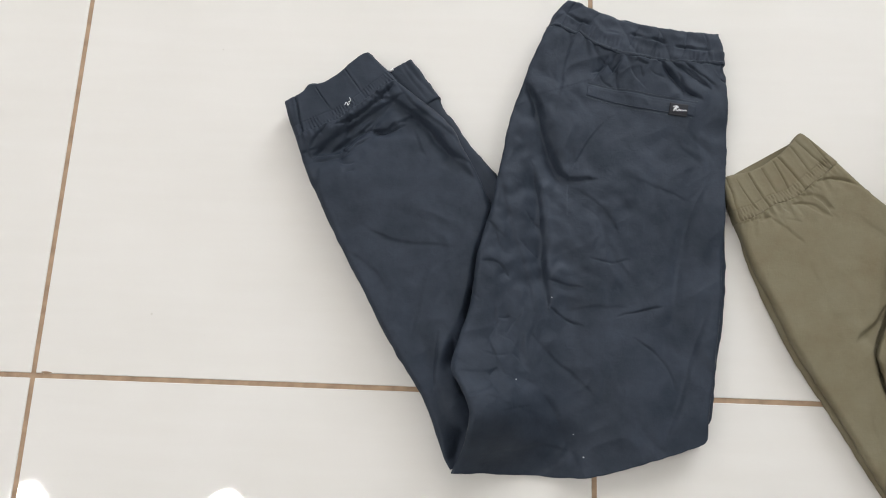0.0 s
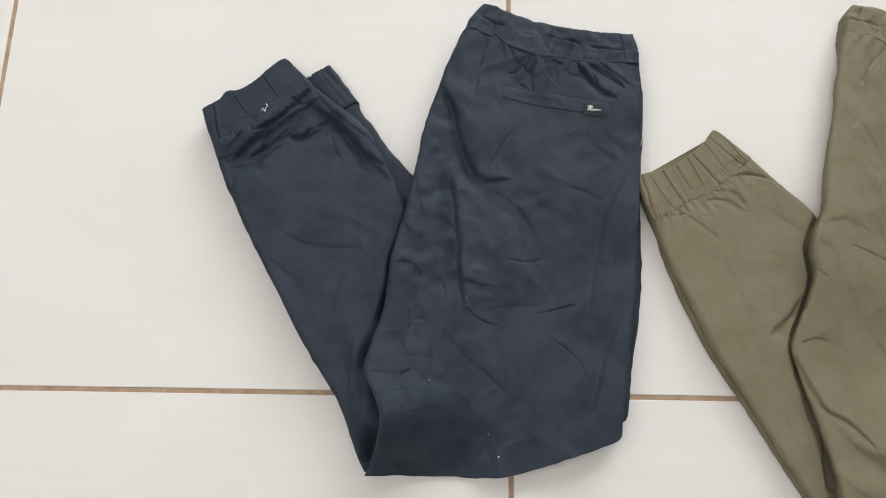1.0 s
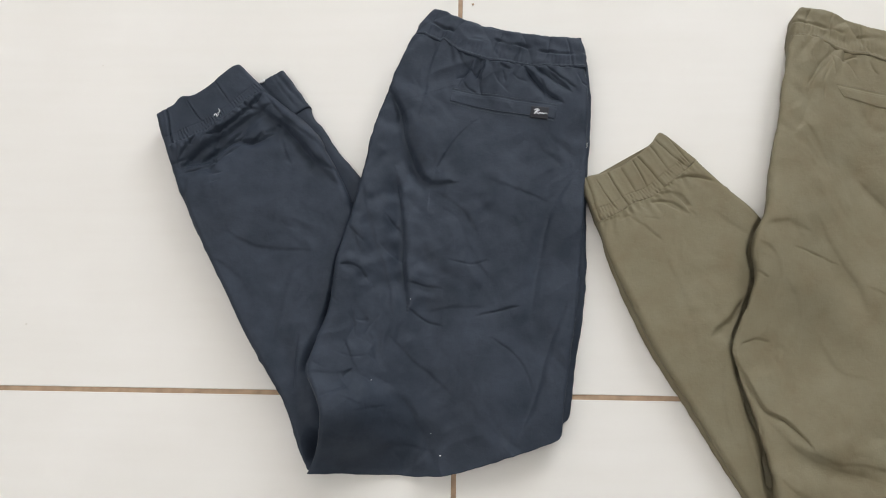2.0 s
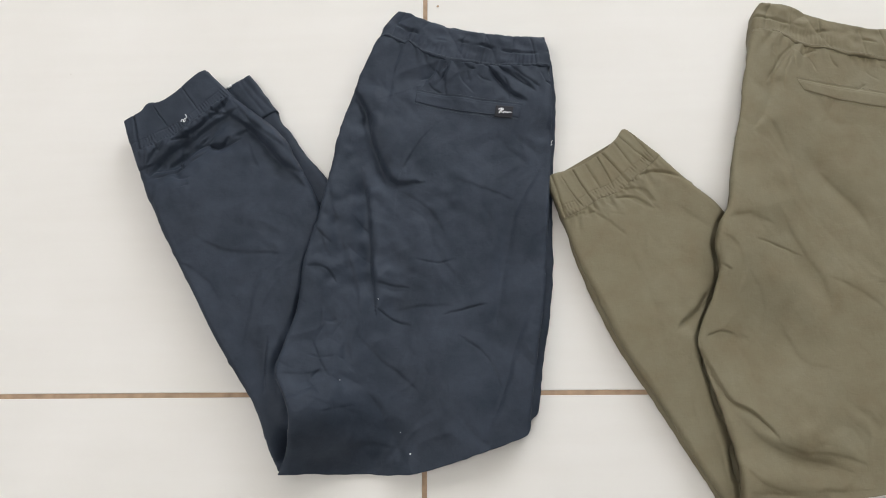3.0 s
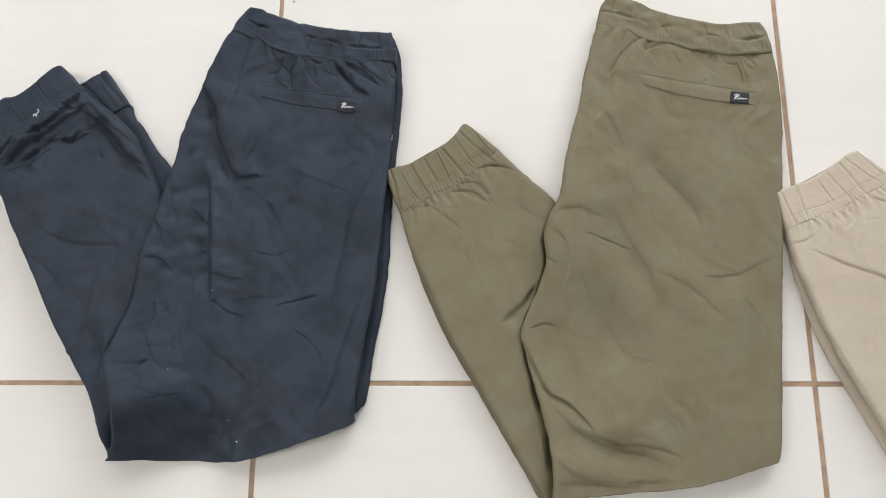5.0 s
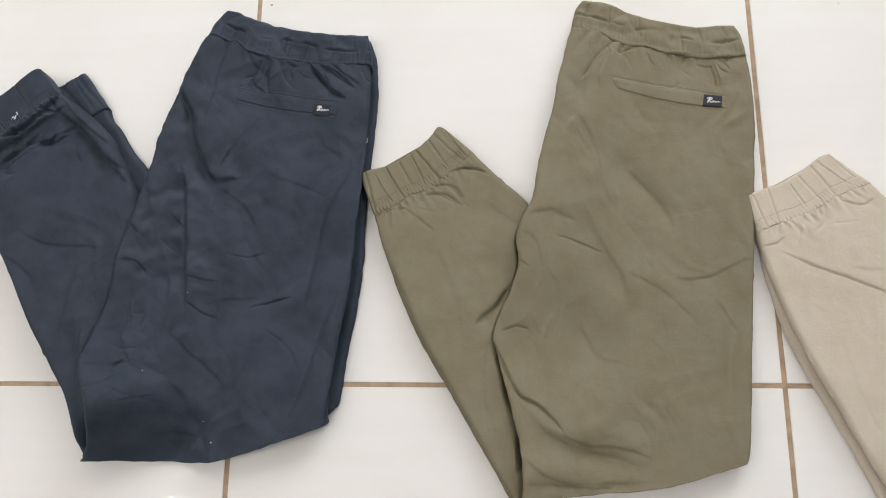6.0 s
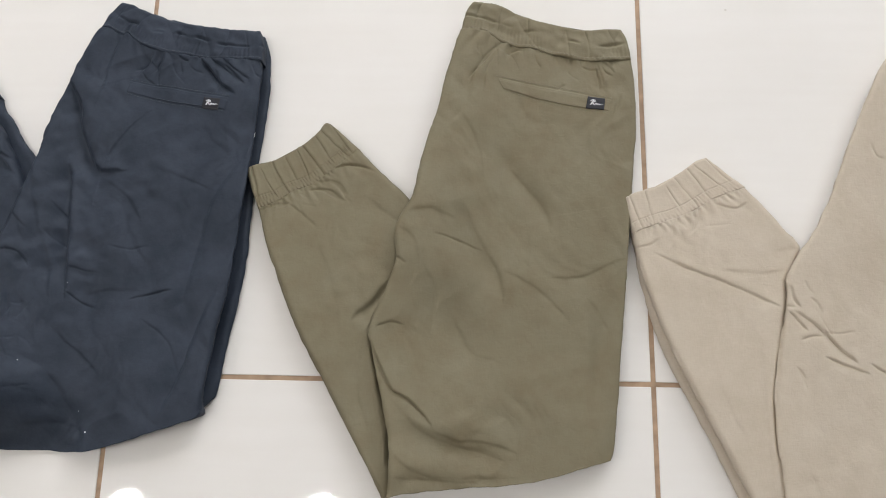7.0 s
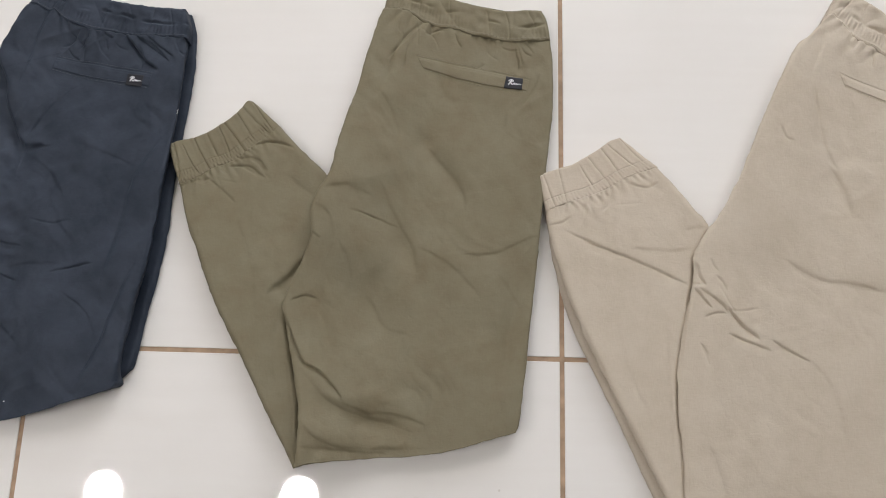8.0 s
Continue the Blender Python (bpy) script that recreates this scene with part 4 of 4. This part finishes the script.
sand, sand_body = trousers(SAND, "sand beige cotton jogger trousers folded on the tiles", SAND_COTTON, SAND_THREAD, {
    "base": (1.45, 0.12), "low": 0.018, "leg_z": 0.020, "under_leg_z": 0.006, "cuff_gap": 0.019, "dip": 0.27, "cleft": (0.003, 0.004),
    "edge": [(0.0, 0.027), (0.3, 0.028), (0.5, 0.029), (0.75, 0.024), (1.0, 0.024)],
    "left": [(1.512, 0.411), (1.492, 0.388), (1.472, 0.369), (1.457, 0.341), (1.427, 0.277), (1.398, 0.209), (1.370, 0.159), (1.357, 0.143), (1.343, 0.117), (1.341, 0.092), (1.329, 0.036), (1.321, -0.013), (1.320, -0.060), (1.323, -0.095), (1.323, -0.134), (1.323, -0.168)],
    "right": [(1.705, 0.339), (1.704, 0.310), (1.694, 0.259), (1.678, 0.190), (1.660, 0.110), (1.642, 0.020), (1.628, -0.060), (1.616, -0.120), (1.608, -0.138)],
    "hem": [(1.323, -0.168), (1.370, -0.176), (1.430, -0.178), (1.500, -0.172), (1.560, -0.158), (1.608, -0.138)],
    "under_right": [(1.700, 0.368), (1.704, 0.339), (1.702, 0.310), (1.692, 0.259), (1.676, 0.190), (1.658, 0.110), (1.640, 0.020), (1.626, -0.060), (1.606, -0.130)],
    "band_top": [(1.532, 0.444), (1.564, 0.431), (1.584, 0.414), (1.610, 0.401), (1.640, 0.390), (1.670, 0.384), (1.698, 0.378)],
    "band_left": [(1.532, 0.444), (1.523, 0.431), (1.512, 0.411)],
    "band_right": [(1.698, 0.378), (1.704, 0.360), (1.705, 0.339)],
    "seam": [(1.512, 0.411), (1.521, 0.411), (1.534, 0.394), (1.546, 0.381), (1.565, 0.372), (1.578, 0.362), (1.610, 0.352), (1.650, 0.344), (1.705, 0.339)],
    "cuff_top": [(1.172, 0.205), (1.177, 0.210), (1.196, 0.217), (1.209, 0.221), (1.235, 0.237), (1.253, 0.250), (1.267, 0.256)],
    "cuff_left": [(1.172, 0.205), (1.176, 0.185), (1.181, 0.166)],
    "cuff_right": [(1.267, 0.256), (1.290, 0.236), (1.309, 0.221)],
    "cuff_seam": [(1.181, 0.166), (1.209, 0.177), (1.235, 0.186), (1.257, 0.197), (1.273, 0.207), (1.309, 0.221)],
    "leg_left": [(1.181, 0.166), (1.182, 0.150), (1.190, 0.117), (1.202, 0.079), (1.215, 0.044), (1.236, -0.002), (1.262, -0.056), (1.282, -0.097), (1.299, -0.131), (1.316, -0.166)],
    "leg_right": [(1.309, 0.221), (1.335, 0.191), (1.350, 0.171), (1.364, 0.151), (1.380, 0.080), (1.375, -0.020), (1.360, -0.110), (1.345, -0.158)],
    "leg_end": [(1.316, -0.166), (1.345, -0.158)],
    "under_leg_left": [(1.1835, 0.158), (1.1875, 0.122), (1.197, 0.080), (1.208, 0.042), (1.231, -0.008), (1.263, -0.074), (1.295, -0.144), (1.308, -0.166)],
    "under_leg_right": [(1.270, 0.180), (1.330, 0.140), (1.350, 0.080), (1.355, 0.000), (1.345, -0.150)],
    "pocket": [(1.521, 0.337), (1.570, 0.318), (1.640, 0.296), (1.636, 0.282), (1.584, 0.300), (1.540, 0.316), (1.526, 0.324)],
    "label": [(1.614, 0.302), (1.634, 0.296), (1.630, 0.283), (1.610, 0.289)],
})


def lint(x, y, size, sheet, parent):
    bm = bmesh.new()
    bmesh.ops.create_icosphere(bm, subdivisions=1, radius=size)
    for v in bm.verts:
        v.co = Vector((x, y, sheet.height(x, y) + size * 0.4)) + Vector((v.co.x * 1.3, v.co.y, v.co.z * 0.6))
    tagged(part("lint_speck", bm, LINT), "tiny white lint speck on navy cloth", "lint", "lint specks")


for lx, ly, size in ((0.5862, -0.0630, 0.0008), (0.5760, -0.041, 0.0004), (0.515, 0.011, 0.0005), (0.552, 0.098, 0.0004)):
    lint(lx, ly, size, navy_body, navy)

# small white care tag inside the second navy cuff, a loose thread, crumbs on the tiles
under_cuff = next(c for c in navy.children if c.name.startswith("under_cuff"))
corners = [(0.3655, 0.3595), (0.3705, 0.3625), (0.3712, 0.3604), (0.3668, 0.3580)]
tag_sheet = Sheet([corners[0], corners[1]], [corners[3], corners[2]], [corners[0], corners[3]], [corners[1], corners[2]], 0.0012, 0.0165, ((0, 0),) * 4, rough=0.1, waver=0.0002)
part_mesh("care_tag", tag_sheet.mesh("care_tag", 0.0003, 0.0145), LINT, under_cuff, "edge of a white care tag")
stroke("loose_thread", [(0.7445, 0.2750), (0.7456, 0.2770), (0.7452, 0.2795), (0.7465, 0.2815)], navy_body, 0.0003, 0.0005, LINT, navy, "short white loose thread")


def crumb(x, y, size, mat, label, stretch=1.0):
    bm = bmesh.new()
    bmesh.ops.create_icosphere(bm, subdivisions=2, radius=1.0)
    for v in bm.verts:
        n = 1 + 0.35 * noise.noise(v.co * 1.7 + Vector((x * 90, y * 90, 0)))
        v.co = Vector((x + v.co.x * size * stretch * n, y + v.co.y * size * n, 0.0003 + 0.0006 * (v.co.z * n + 0.6)))
    tagged(part("crumb", bm, mat), label, "crumb", "crumbs on the floor")


crumb(0.6155, 0.4708, 0.0016, GROUT, "pale brown crumb of grout on a tile")
crumb(0.0145, 0.0036, 0.0010, GROUT, "thin smear of tan grout beside a joint", 6.0)

# ---- floor tiles ----
TILE_SIDE, JOINT = 0.600, 0.0052
half = (TILE_SIDE - JOINT) / 2
tile_bm = block((-half, -half, -0.009), (half, half, 0.0), 0.0009)
tile_mesh = bpy.data.meshes.new("tile")
tile_bm.to_mesh(tile_mesh)
tile_bm.free()
tile_mesh.materials.append(TILE)
rng = random.Random(5)
for i in range(-7, 7):
    for j in range(-4, 6):
        tile = new("tile", tile_mesh)
        tile.location = (0.6 * i + 0.3, 0.6 * j + 0.3, rng.uniform(-0.0002, 0.0))
        tile.parent = floor
